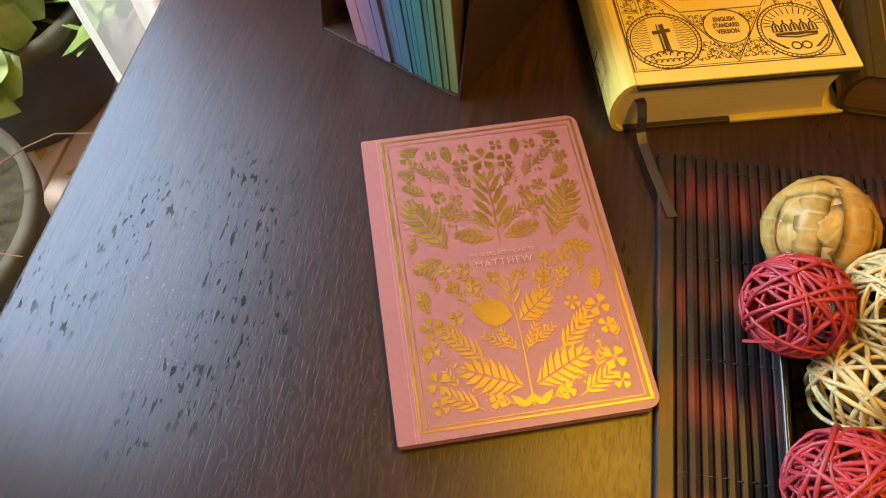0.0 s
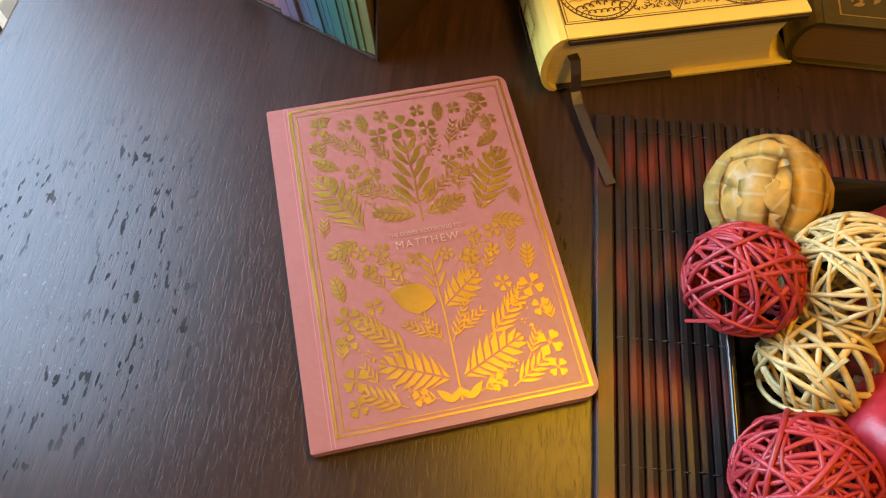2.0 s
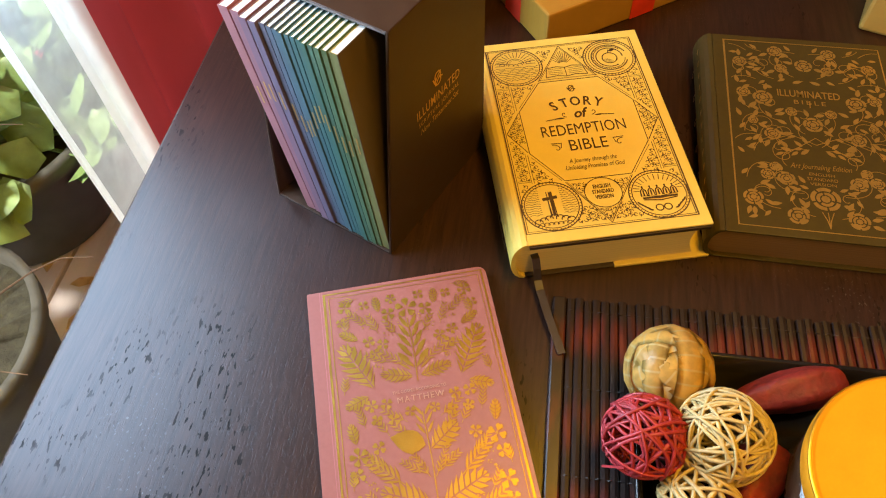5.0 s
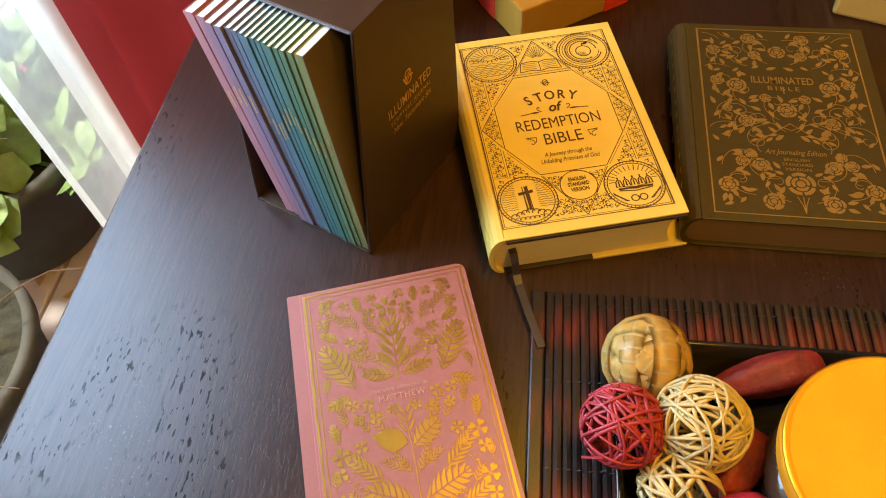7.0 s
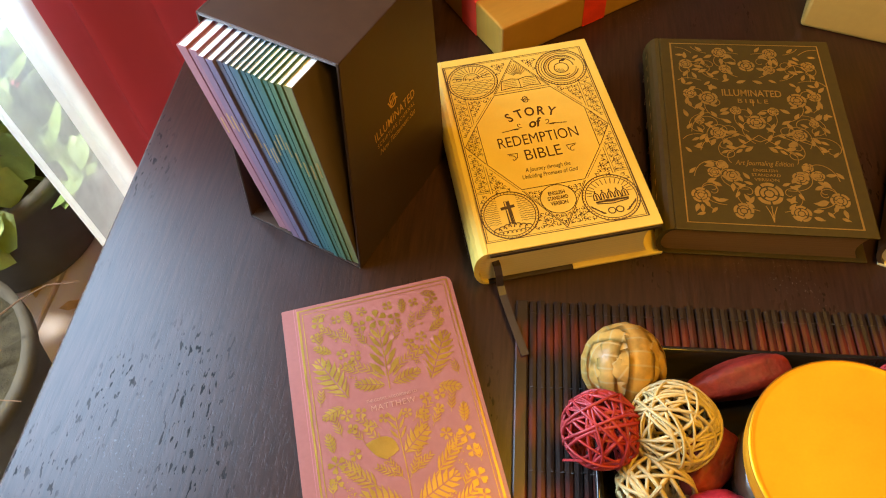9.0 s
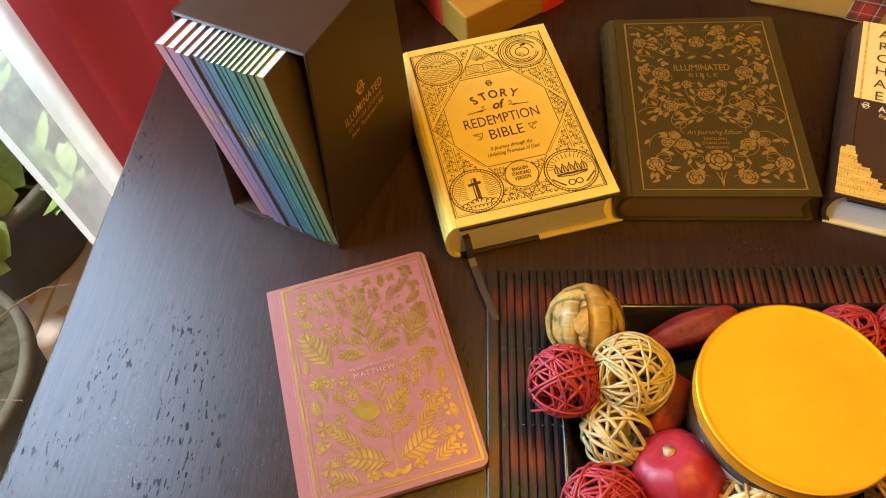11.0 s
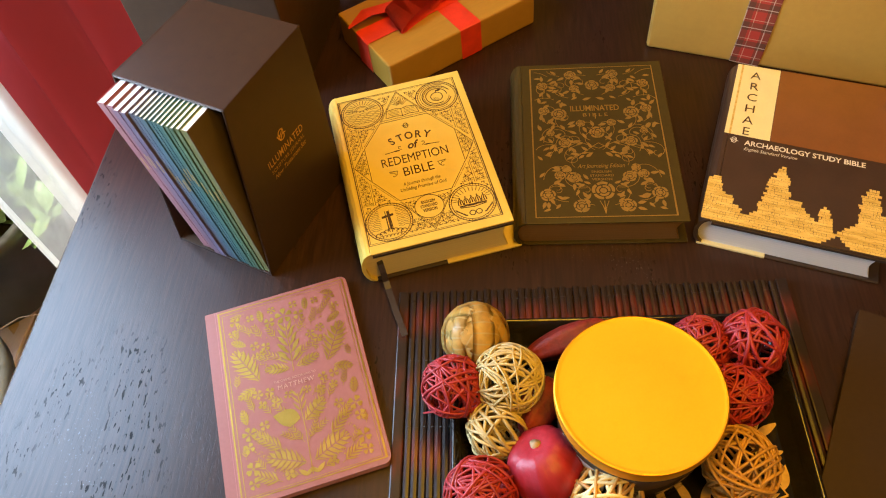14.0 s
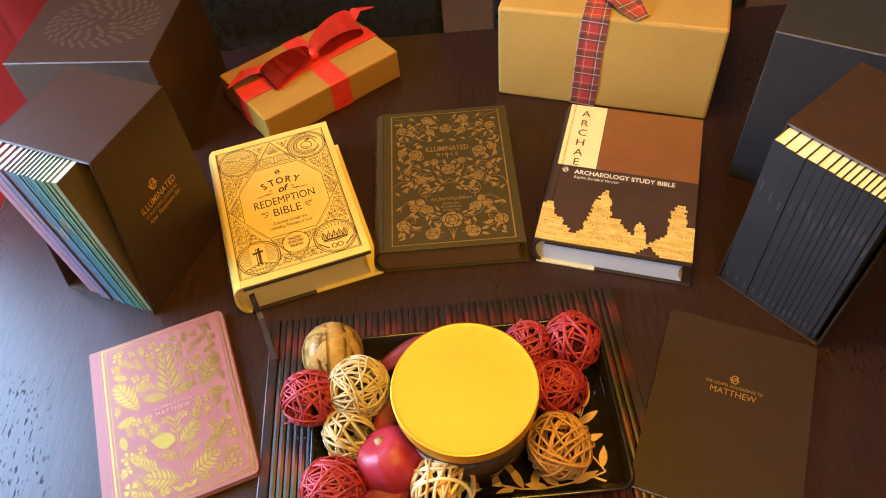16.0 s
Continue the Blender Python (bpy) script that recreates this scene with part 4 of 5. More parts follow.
# a rose is mirrored unless it stands on the middle line
roses = [(0.0237, 0.0976, .0070), (0.0, 0.0800, .0080), (0.0566, 0.0806, .0065), (0.0203, 0.0748, .0058), (0.0560, 0.0405, .0062), (0.0396, 0.0350, .0088), (0.0166, 0.0199, .0052), (0.0, 0.0057, .0085), (0.0500, 0.0061, .0045), (0.0350, -0.0085, .0070), (0.0360, -0.0457, .0050), (0.0430, -0.0547, .0058), (0.0284, -0.0578, .0072), (0.0, -0.0761, .0120), (0.0563, -0.0805, .0082), (0.0230, -0.0957, .0085)]
for x, y, r in roses:
    for sx in ((1,) if x == 0 else (1, -1)):
        k.rose(cx + sx * x, y, r, rng.uniform(0, 90))
        for j in range(2):
            a = rng.uniform(0, 360)
            k.leaf(cx + sx * (x + r * 1.15 * math.cos(radians(a))), y + r * 1.15 * math.sin(radians(a)), a if sx > 0 else 180 - a, 0.0095, 0.0040)
tendrils = [(0.004, -0.0640, 75, -1), (0.010, -0.0640, 20, 1), (0.016, -0.0720, -10, 1), (0.004, -0.0200, 35, 1), (0.008, -0.0240, 10, -1), (0.020, -0.0260, 20, 1), (0.008, -0.0060, 30, 1), (0.020, -0.0120, -10, -1), (0.042, -0.0240, 60, 1), (0.052, -0.0300, 100, 1), (0.044, -0.0120, 20, -1), (0.058, -0.0080, 90, 1), (0.030, 0.0080, 20, 1), (0.040, 0.0160, 0, -1), (0.052, 0.0200, 40, 1), (0.024, 0.0280, 60, -1), (0.010, 0.0640, 20, 1), (0.028, 0.0600, 10, 1), (0.044, 0.0580, 30, -1), (0.056, 0.0600, 80, 1), (0.036, 0.0760, 50, -1), (0.006, 0.0960, 20, -1), (0.036, 0.0960, 10, 1), (0.050, 0.0960, 50, -1), (0.010, -0.0950, 10, 1), (0.036, -0.0900, 0, 1), (0.046, -0.0960, 30, 1), (0.060, -0.0600, 95, 1)]
for x, y, a, tn in tendrils:
    for sx in (1, -1):
        aa = a if sx > 0 else 180 - a
        k.curl(cx + sx * x, y, aa, 0.030, tn * sx, 0.0006, 1.1)
        k.leaf(cx + sx * (x + 0.004), y + 0.003, aa + 35 * sx, 0.009, 0.0036)
        k.leaf(cx + sx * (x + 0.008), y - 0.003, aa - 50 * sx, 0.008, 0.0032)
for x, y, a in ((0.012, 0.0905, 35), (0.040, 0.0885, -30), (0.046, 0.0690, 150), (0.030, 0.0480, 20), (0.050, 0.0500, -40), (0.060, 0.0520, 80), (0.012, 0.0560, 160), (0.031, 0.0180, 150), (0.046, 0.0290, -60), (0.060, 0.0260, 100), (0.022, 0.0040, 30), (0.060, 0.0100, 70), (0.052, -0.0180, 130), (0.030, -0.0240, 200), (0.014, -0.0300, 140), (0.016, -0.0860, 60), (0.038, -0.0700, 30), (0.050, -0.0660, 150), (0.020, -0.0640, 50), (0.044, -0.0860, 170)):
    for sx in (1, -1):
        k.leaf(cx + sx * x, y, a if sx > 0 else 180 - a, 0.0100, 0.0040)
k.line([(cx - 0.045, -0.020), (cx - 0.02, -0.008), (cx, -0.018), (cx + 0.02, -0.008), (cx + 0.045, -0.020)], 0.0007)
k.line([(cx - 0.030, -0.034), (cx, -0.010), (cx + 0.030, -0.034)], 0.0007)
for d in (-0.0045, 0.0, 0.0045):
    k.line([(cx + d, -0.0895), (cx + d * 0.3, -0.0980), (cx, -0.1060)], 0.0007)
k.line([(cx, 0.026), (cx, 0.034)], 0.0010)
part("gold_ornament", k.bm, M_GOLDDULL, illum_cover, "gold rose vine ornament")
z = IL_T + 0.0006
lettering("ILLUMINATED", 0.0120, M_GOLDDULL, illum_cover, spot(cx, 0.0420, z, 0), width=0.0535, bold=0.00015)
lettering("BIBLE", 0.0072, M_GOLDDULL, illum_cover, spot(cx, 0.0318, z, 0), spacing=1.4, width=0.0270)
lettering("Art Journaling Edition", 0.0078, M_GOLDDULL, illum_cover, spot(cx, -0.0432, z, 0), shear=0.4, width=0.0490)
for i, (t_, w_) in enumerate((("ENGLISH", 0.0200), ("STANDARD", 0.0240), ("VERSION", 0.0205))):
    lettering(t_, 0.0044, M_GOLDDULL, illum_cover, spot(cx, -0.0512 - 0.0052 * i, z, 0), width=w_)
sp = Ink(0)
for i in range(13):
    y = -0.096 + 0.016 * i
    sp.curl(-0.006, y, 60, 0.014, 1 if i % 2 else -1, 0.0012)
    sp.leaf(0.004, y, 40, 0.010, 0.004)
o = part("spine_ornament", sp.bm, M_GOLDDULL, piece(illum, "spine"), "gold vine on the spine")
o.matrix_local = pose(-0.0865, 0, IL_T * 0.5, 0, -90, 0)

# archaeology book: brown jacket with ruins
AR_T = 0.040
arch = hardback("archaeology_book", 0.5575, 0.4140, -17.9, 0.170, 0.232, AR_T, "thick hardback in a brown jacket with ochre ruins", M_ARDARK, M_ARDARK, M_PAGES_W, flap=(0.004, 0.070, M_CREAM))
arch_cover = piece(arch, "front_cover")
y_top = 0.1160
part("brown_panel", slab([(-0.0328, 0.0042), (0.0845, 0.0032), (0.0845, y_top - 0.0004), (-0.0328, y_top - 0.0004)], AR_T + 0.0001, AR_T + 0.0002), M_ARBROWN, arch_cover, "orange-brown upper panel")
part("cream_strip", slab([(-0.079, 0.0046), (-0.0333, 0.0042), (-0.0333, y_top - 0.0004), (-0.079, y_top - 0.0004)], AR_T + 0.0001, AR_T + 0.0002), M_CREAM, arch_cover, "cream title strip")
k = Ink(AR_T + 0.0003)
k.line([(-0.0735, 0.0045), (-0.0735, 0.1154)], 0.0020)
part("yellow_line", k.bm, M_RUIN, arch_cover)
rng = random.Random(21)
foot = -0.1150
# towers of the ruin: middle, half width, top, and how steeply the rubble falls away beside it
towers = ((-0.0775, 0.0050, -0.0585, 6.0), (-0.0720, 0.0120, -0.0790, 5.0), (-0.0700, 0.0150, -0.0900, 1.0), (-0.0175, 0.0045, -0.0310, 7.0), (-0.0180, 0.0085, -0.0430, 8.0), (-0.0180, 0.0110, -0.0620, 5.0), (-0.0050, 0.0090, -0.0690, 4.0), (-0.0080, 0.0200, -0.0810, 2.5), (-0.0050, 0.0280, -0.0900, 1.0), (0.0265, 0.0028, -0.0690, 6.0), (0.0270, 0.0045, -0.0790, 6.0), (0.0675, 0.0045, -0.0355, 6.0), (0.0655, 0.0075, -0.0470, 9.0), (0.0740, 0.0110, -0.0670, 6.0), (0.0680, 0.0200, -0.0880, 1.0))


def ruin_top(x):
    best = foot + 0.010
    for mid, half, top, fall in towers:
        best = max(best, top - fall * max(0.0, abs(x - mid) - half))
    return best


k = Ink(AR_T + 0.0003)
y = foot
while y < -0.030:
    course = rng.uniform(0.0026, 0.0040)
    x = -0.0845
    while x < 0.0835:
        wide = min(rng.uniform(0.0022, 0.0050), 0.0845 - x)
        gap_ = rng.uniform(0.00002, 0.00016)
        low = 0.010 * max(0.0, 1 - abs(x - 0.037) / 0.012)
        if ruin_top(x + wide / 2) + rng.uniform(-0.0015, 0.0015) > y + course * 0.5 and y >= foot + low:
            d = rng.uniform(-0.0004, 0.0004)
            k.poly([(x, y + gap_), (x + wide - gap_, y + gap_ * 0.6), (x + wide - gap_ + d, y + course - gap_), (x - d, y + course - gap_ + d * 0.6)])
        x += wide
    y += course
part("ruins_print", k.bm, M_RUIN, arch_cover, "ochre ruined columns of stone courses")
z = AR_T + 0.0007
for i, ch in enumerate("ARCHAE"):
    lettering(ch, 0.0165, M_INK, arch_cover, spot(-0.0582, 0.0990 - 0.0178 * i + (0.001 if i == 5 else 0), z, 0))
lettering("ARCHAEOLOGY STUDY BIBLE", 0.0094, M_LABEL, arch_cover, spot(0.001, -0.0055, z, 0), width=0.1165, bold=0.00022)
lettering("English Standard Version", 0.0060, M_LABEL, arch_cover, spot(-0.0310, -0.0140, z, 0), shear=0.3, width=0.0520)
k = Ink(AR_T + 0.0004)
emblem_lines(k, -0.0680, -0.0035, 0.0042)
part("emblem", k.bm, M_LABEL, arch_cover)


def journal(x, y, ang, cover, label):
    """A thin paperback lying flat, its spine along the left, outer corners rounded."""
    ob = thing("scripture_journal", pose(x, y, 0, 0, 0, ang), label, "book", "journals lying on the table")
    w, h, t = 0.0725, 0.1015, 0.0090
    out = round_rect(-w, -h, w, h, (0.0008, 0.007, 0.007, 0.0008))
    part("back_cover", slab(out, 0.0003, 0.0010, 0.0002), cover, ob)
    part("front_cover", slab(out, t - 0.0008, t, 0.0002), cover, ob)
    part("spine", box(-w - 0.0003, -h + 0.0004, 0.0010, -w + 0.0006, h - 0.0004, t - 0.0008), cover, ob)
    part("page_block", slab(round_rect(-w + 0.0008, -h + 0.0003, w - 0.0006, h - 0.0003, (0.0005, 0.0065, 0.0065, 0.0005)), 0.0010, t - 0.0008), M_PINKPAGE if cover is M_PINK else M_PAGES_W, ob)
    return ob


# ---- pink journal with gold foil ----
M_PINKPAGE = mat("pink_tinted_pages", (0.55, 0.24, 0.22), 0.7, vary=0.1, scale=30, stretch=(0.05, 0.05, 40), bump=0.3, fine=90)
pink = journal(0.0516, 0.1676, 19.0, M_PINK, "dusty pink paperback journal stamped with gold foil flowers")
T = 0.0090
pink_cover = piece(pink, "front_cover")
cr = Ink(T + 0.0001)
for x in (-0.0625, -0.0605):
    cr.line([(x, -0.1012), (x, 0.1012)], 0.0005)
M_CREASE = mat("pressed_pink_crease", (0.40, 0.15, 0.16), 0.55, vary=0.1, bump=0.0)
part("spine_crease", cr.bm, M_CREASE, pink_cover, "pressed hinge crease")
k = Ink(T + 0.0002)
cx = 0.0040
k.rect(-0.0592, -0.0960, 0.0685, 0.0980, 0.0013)
k.line([(-0.0558, -0.0935), (-0.0558, 0.0945)], 0.0007)
k.line([(0.0652, -0.0935), (0.0652, 0.0940)], 0.0005)
k.line([(-0.0560, -0.0938), (0.0652, -0.0938)], 0.0005)
k.line([(-0.0560, 0.0942), (0.0652, 0.0942)], 0.0005)
rng = random.Random(11)
k.line([(cx, 0.0120), (cx + 0.0006, 0.040), (cx - 0.0006, 0.066)], 0.0008)
k.line([(cx, -0.0905), (cx + 0.0008, -0.050), (cx - 0.0005, -0.012)], 0.0008)
k.flower(cx, 0.0750, 0.0092, 5, 90, 0.10)
for sx in (1, -1):
    X = lambda d: cx + sx * d
    A = lambda a: a if sx > 0 else 180 - a
    blooms = [(0.0110, 0.0850, .0056), (0.0147, 0.0718, .0070), (0.0327, 0.0828, .0054), (0.0480, 0.0832, .0070), (0.0520, 0.0705, .0050), (0.0220, 0.0464, .0060), (0.0323, 0.0502, .0060), (0.0286, 0.0392, .0058), (0.0253, -0.0021, .0058), (0.0363, -0.0017, .0062), (0.0335, -0.0132, .0056), (0.0213, -0.0145, .0058), (0.0092, -0.0105, .0050), (0.0345, -0.0334, .0062), (0.0490, -0.0374, .0086), (0.0510, -0.0504, .0066), (0.0500, -0.0703, .0086), (0.0508, -0.0838, .0064), (0.0195, -0.0851, .0060)]
    for x, y, r in blooms:
        n = 5 if rng.random() < 0.25 else 4
        k.flower(X(x), y, r * 0.86, n, 45 + rng.uniform(-20, 20), 0.16)
        for q in range(n):
            k.disc(X(x) + r * 0.08 * math.cos(q * 6.28 / n), y + r * 0.08 * math.sin(q * 6.28 / n), r * 0.06, 5)
    # strap leaves up the middle stem
    for i in range(5):
        k.leaf(X(0.0008), 0.0230 + 0.0085 * i, A(50 + 3 * i), 0.0190 - 0.0014 * i, 0.0032)
        k.leaf(X(0.0035), 0.0215 + 0.0085 * i, A(40 + 3 * i), 0.0130 - 0.0014 * i, 0.0018)
    for i in range(3):
        k.leaf(X(0.0008), -0.0290 + 0.0070 * i, A(58), 0.0110, 0.0020)
    # serrated leaves
    k.leaf(X(0.0325), 0.0115, A(62), 0.0440, 0.0205, 8)
    k.leaf(X(0.0027), 0.0160, A(14), 0.0245, 0.0115, 7)
    k.leaf(X(0.0370), 0.0060, A(-20), 0.0190, 0.0100, 6)
    k.leaf(X(0.0400), 0.0530, A(32), 0.0165, 0.0080, 6)
    k.leaf(X(0.0220), 0.0745, A(84), 0.0145, 0.0072, 6)
    k.leaf(X(0.0500), -0.0285, A(80), 0.0165, 0.0082, 6)
    k.leaf(X(0.0030), -0.0790, A(24), 0.0370, 0.0200, 8)
    if sx > 0:
        k.leaf(X(0.0015), -0.0406, A(37), 0.0265, 0.0165, 6)
    else:
        k.leaf(X(0.0020), -0.0370, A(22), 0.0260, 0.0170)
    # ferns
    k.fern(X(0.0060), 0.0260, A(38), 0.0260, 6, 0.0066, 0.0005)
    k.fern(X(0.0300), 0.0640, A(40), 0.0190, 5, 0.0066, 0.0005)
    k.fern(X(0.0200), -0.0620, A(42), 0.0280, 6, 0.0110, 0.0006)
    k.fern(X(0.0266), -0.0890, A(30), 0.0220, 5, 0.0105, 0.0006)
    k.fern(X(0.0020), -0.0600, A(62), 0.0250, 7, 0.0055, 0.0005)
    k.fern(X(0.0120), -0.0300, A(50), 0.0180, 4, 0.0070, 0.0005)
    k.leaf(X(0.0040), -0.0905, A(44), 0.0110, 0.0042)
    k.leaf(X(0.0060), -0.0905, A(140), 0.0100, 0.0036)
    # longer ferns and twigs that fill the ground between
    for fx, fy, fa, fl_, fn in ((0.0180, 0.0300, 30, 0.0200, 5), (0.0240, 0.0560, 70, 0.0180, 5), (0.0500, 0.0600, 100, 0.0130, 4), (0.0100, 0.0520, 60, 0.0160, 4), (0.0120, -0.0180, 35, 0.0200, 5), (0.0260, -0.0260, 60, 0.0150, 4), (0.0420, -0.0180, 75, 0.0160, 5), (0.0300, -0.0480, 40, 0.0160, 5), (0.0060, -0.0560, 35, 0.0170, 5), (0.0380, -0.0760, 60, 0.0140, 4), (0.0100, -0.0880, 20, 0.0120, 4), (0.0550, -0.0600, 95, 0.0110, 4), (0.0380, 0.0900, -10, 0.0120, 4), (0.0550, 0.0100, 100, 0.0120, 4)):
        k.fern(X(fx), fy, A(fa), fl_, fn, 0.0062, 0.0004)
    # berries
    for bx, by in ((0.0160, 0.0560), (0.0330, 0.0640), (0.0120, 0.0640), (0.0420, 0.0760), (0.0280, -0.0800), (0.0420, -0.0590), (0.0080, -0.0520), (0.0430, 0.0000), (0.0460, 0.0440), (0.0130, -0.0470), (0.0400, -0.0480), (0.0270, 0.0300)):
        for _ in range(10):
            k.disc(X(bx + rng.uniform(-.0042, .0042)), by + rng.uniform(-.0042, .0042), rng.uniform(.0004, .0008), 6)
part("foil_stamping", k.bm, M_GOLD, pink_cover, "gold foil botanical stamping")
z = T + 0.0008
lettering("THE GOSPEL ACCORDING TO", 0.0034, M_WHITEFOIL, pink_cover, spot(cx, 0.0050, z, 0), width=0.0400)
lettering("MATTHEW", 0.0066, M_WHITEFOIL, pink_cover, spot(cx, -0.0014, z, 0), spacing=1.2, width=0.0345)

# ---- black journal ----
black = journal(0.6019, 0.1215, -24.5, M_BLACKJ, "matte dark brown-black paperback journal with gold title")
black_cover = piece(black, "front_cover")
k = Ink(T + 0.0002)
emblem_lines(k, 0.001, 0.0370, 0.0050)
part("emblem", k.bm, M_GOLDDULL, black_cover, "gold emblem")
lettering("THE GOSPEL ACCORDING TO", 0.0046, M_GOLDDULL, black_cover, spot(0.001, 0.0282, z, 0), width=0.0540)
lettering("MATTHEW", 0.0098, M_GOLDDULL, black_cover, spot(0.001, 0.0205, z, 0), width=0.0430)


# ---- slipcases with sets of thin journals ----
CASE_D, CASE_H, CUT = 0.149, 0.2105, 0.031


def slipcase(name, x, y, ang, width, label, cut):
    ob = thing(name, pose(x, y, 0, 0, 0, ang), label, "slipcase", "boxes on the table")
    th = 0.0026
    side = [(0, 0), (CASE_D, 0), (CASE_D, CASE_H), (cut, CASE_H)]
    for name_, xa in (("side_panel", 0.0), ("side_panel", width - th)):
        bm = bmesh.new()
        a = [bm.verts.new((xa, p, q)) for p, q in side]
        b = [bm.verts.new((xa + th, p, q)) for p, q in side]
        bm.faces.new(a)
        bm.faces.new(b[::-1])
        for i in range(4):
            bm.faces.new((a[i], b[i], b[(i + 1) % 4], a[(i + 1) % 4]))
        bmesh.ops.recalc_face_normals(bm, faces=bm.faces)
        bmesh.ops.bevel(bm, geom=list(bm.edges), offset=0.0006, segments=2, affect="EDGES")
        part(name_, bm, M_CASE, ob)
    part("bottom_panel", box(th, 0.0005, 0, width - th, CASE_D - 0.0005, th, 0.0004, 1), M_CASE, ob)
    part("top_panel", box(th - 0.001, cut, CASE_H - th, width - th + 0.001, CASE_D - 0.0005, CASE_H - 0.0002, 0.0005, 1), M_CASE, ob)
    part("back_panel", box(th, CASE_D - th, th, width - th, CASE_D - 0.0004, CASE_H - th), M_CASE, ob)
    e = box(th, cut - 0.0003, CASE_H - th, width - th, cut, CASE_H - 0.0010)
    part("worn_edge", e, M_CASEEDGE, piece(ob, "top_panel"), "pale worn board edge")
    return ob


def standing_journal(m, t, cover, bar, bars, label, group, back=None):
    ob = thing("thin_journal", m, label, "book", group)
    d, h, c = 0.1445, 0.203, 0.0006
    part("front_cover", box(0, 0, 0, c, d, h), cover, ob)
    part("back_cover", box(t - c, 0, 0, t, d, h), back or cover, ob)
    part("spine", box(c, 0, 0, t - c, c, h), cover, ob)
    part("page_block", box(c, c, 0.0006, t - c, d - 0.001, h - 0.0005), M_PAGES_TOP, ob)
    for zc, ln in bars:
        kk = Ink(0)
        kk.line([(-ln / 2, 0), (ln / 2, 0)], min(0.0016, t * 0.35))
        o = part("spine_print", kk.bm, bar, piece(ob, "spine"))
        o.matrix_local = Matrix(((0, 1, 0, t / 2), (0, 0, -1, -0.0002), (-1, 0, 0, zc), (0, 0, 0, 1)))
    return ob


case1 = slipcase("journal_slipcase", -0.1065, 0.3430, -23.9, 0.125, "black slipcase with slanted sides holding pastel journals", CUT)
z0 = 0.0028
base = case1.matrix_world.copy()
rel = lambda u, v: Matrix(((0, 0, 1, 0.1254), (1, 0, 0, u), (0, 1, 0, v), (0, 0, 0, 1)))
k = Ink(0)
emblem_lines(k, 0.0, 0.0, 0.0068)
o = part("emblem", k.bm, M_GOLDDULL, case1, "gold emblem")
o.matrix_local = rel(0.081, 0.1340)
lettering("ILLUMINATED", 0.0125, M_GOLDDULL, case1, rel(0.081, 0.1170), spacing=1.1, stretch=0.70, bold=0.0001)
lettering("SCRIPTURE JOURNAL", 0.0062, M_GOLDDULL, case1, rel(0.081, 0.1068), spacing=1.3, stretch=0.75)
lettering("New Testament Set", 0.0082, M_GOLDDULL, case1, rel(0.081, 0.0985), shear=0.4, stretch=0.80)

TH = (0.0098, 0.0086, 0.0074, 0.0070, 0.0052, 0.0046, 0.0042, 0.0040, 0.0040, 0.0040, 0.0040, 0.0042, 0.0042, 0.0046, 0.0050, 0.0080)
HUES = ((0.30, 0.115, 0.125), (0.26, 0.110, 0.135), (0.185, 0.105, 0.150), (0.135, 0.105, 0.160), (0.105, 0.110, 0.160), (0.080, 0.112, 0.155), (0.062, 0.116, 0.150), (0.052, 0.118, 0.142), (0.046, 0.120, 0.134), (0.043, 0.122, 0.124), (0.042, 0.124, 0.112), (0.046, 0.128, 0.100), (0.055, 0.132, 0.086), (0.070, 0.138, 0.074), (0.095, 0.148, 0.060), (0.165, 0.170, 0.055))
u = 0.0335
rng = random.Random(2)
for n_, (t_, c) in enumerate(zip(TH, HUES)):
    t_ *= 0.93
    lean = 8.2 - 3.6 * (n_ / 15) ** 0.8
    cov = tint("journal_cover", c, 0.46)
    out = rng.uniform(-0.0014, 0.0014) + 0.001
    standing_journal(base @ pose(u, out, z0, 0, -lean, 0), t_, cov, M_GOLDDULL, ((0.128 + 0.012 * math.sin(n_ * 0.8), 0.016),), "thin pastel paper journal standing in the slipcase", "pastel journals in the slipcase", tint("dim_gold_cover", (0.085, 0.058, 0.026), 0.45) if c is HUES[-1] else None)
    u += (t_ + 0.0004) / math.cos(radians(lean))

M_SPINEMARK = mat("dull_spine_mark", (0.10, 0.085, 0.065), 0.5, vary=0.3, bump=0.0)
case2 = slipcase("journal_slipcase", 0.638, 0.286, -52.2, 0.123, "black slipcase with slanted sides holding black journals", 0.026)
base = case2.matrix_world.copy()
TH2 = (0.0110, 0.0112, 0.0095, 0.0100, 0.0085, 0.0070, 0.0062, 0.0058, 0.0056, 0.0055, 0.0052, 0.0052, 0.0055, 0.0055, 0.0050)
u = 0.0036
for t_ in TH2:
    standing_journal(base @ pose(u, 0.002 + rng.uniform(-0.0012, 0.0012), z0, 0, 0, 0), t_, M_NAVY, M_SPINEMARK, ((0.150 + rng.uniform(-0.012, 0.006), 0.012), (0.014, 0.008)), "thin black paper journal standing in the slipcase", "black journals in the slipcase")
    u += t_ + 0.0004

# ---- closed boxes behind ----
def gift_box(name, x, y, ang, w, d, h, material, label, category, bevel):
    ob = thing(name, pose(x, y, 0, 0, 0, ang), label, category, "boxes on the table")
    return ob, part("box", box(0, 0, 0, w, d, h, bevel, 2), material, ob)


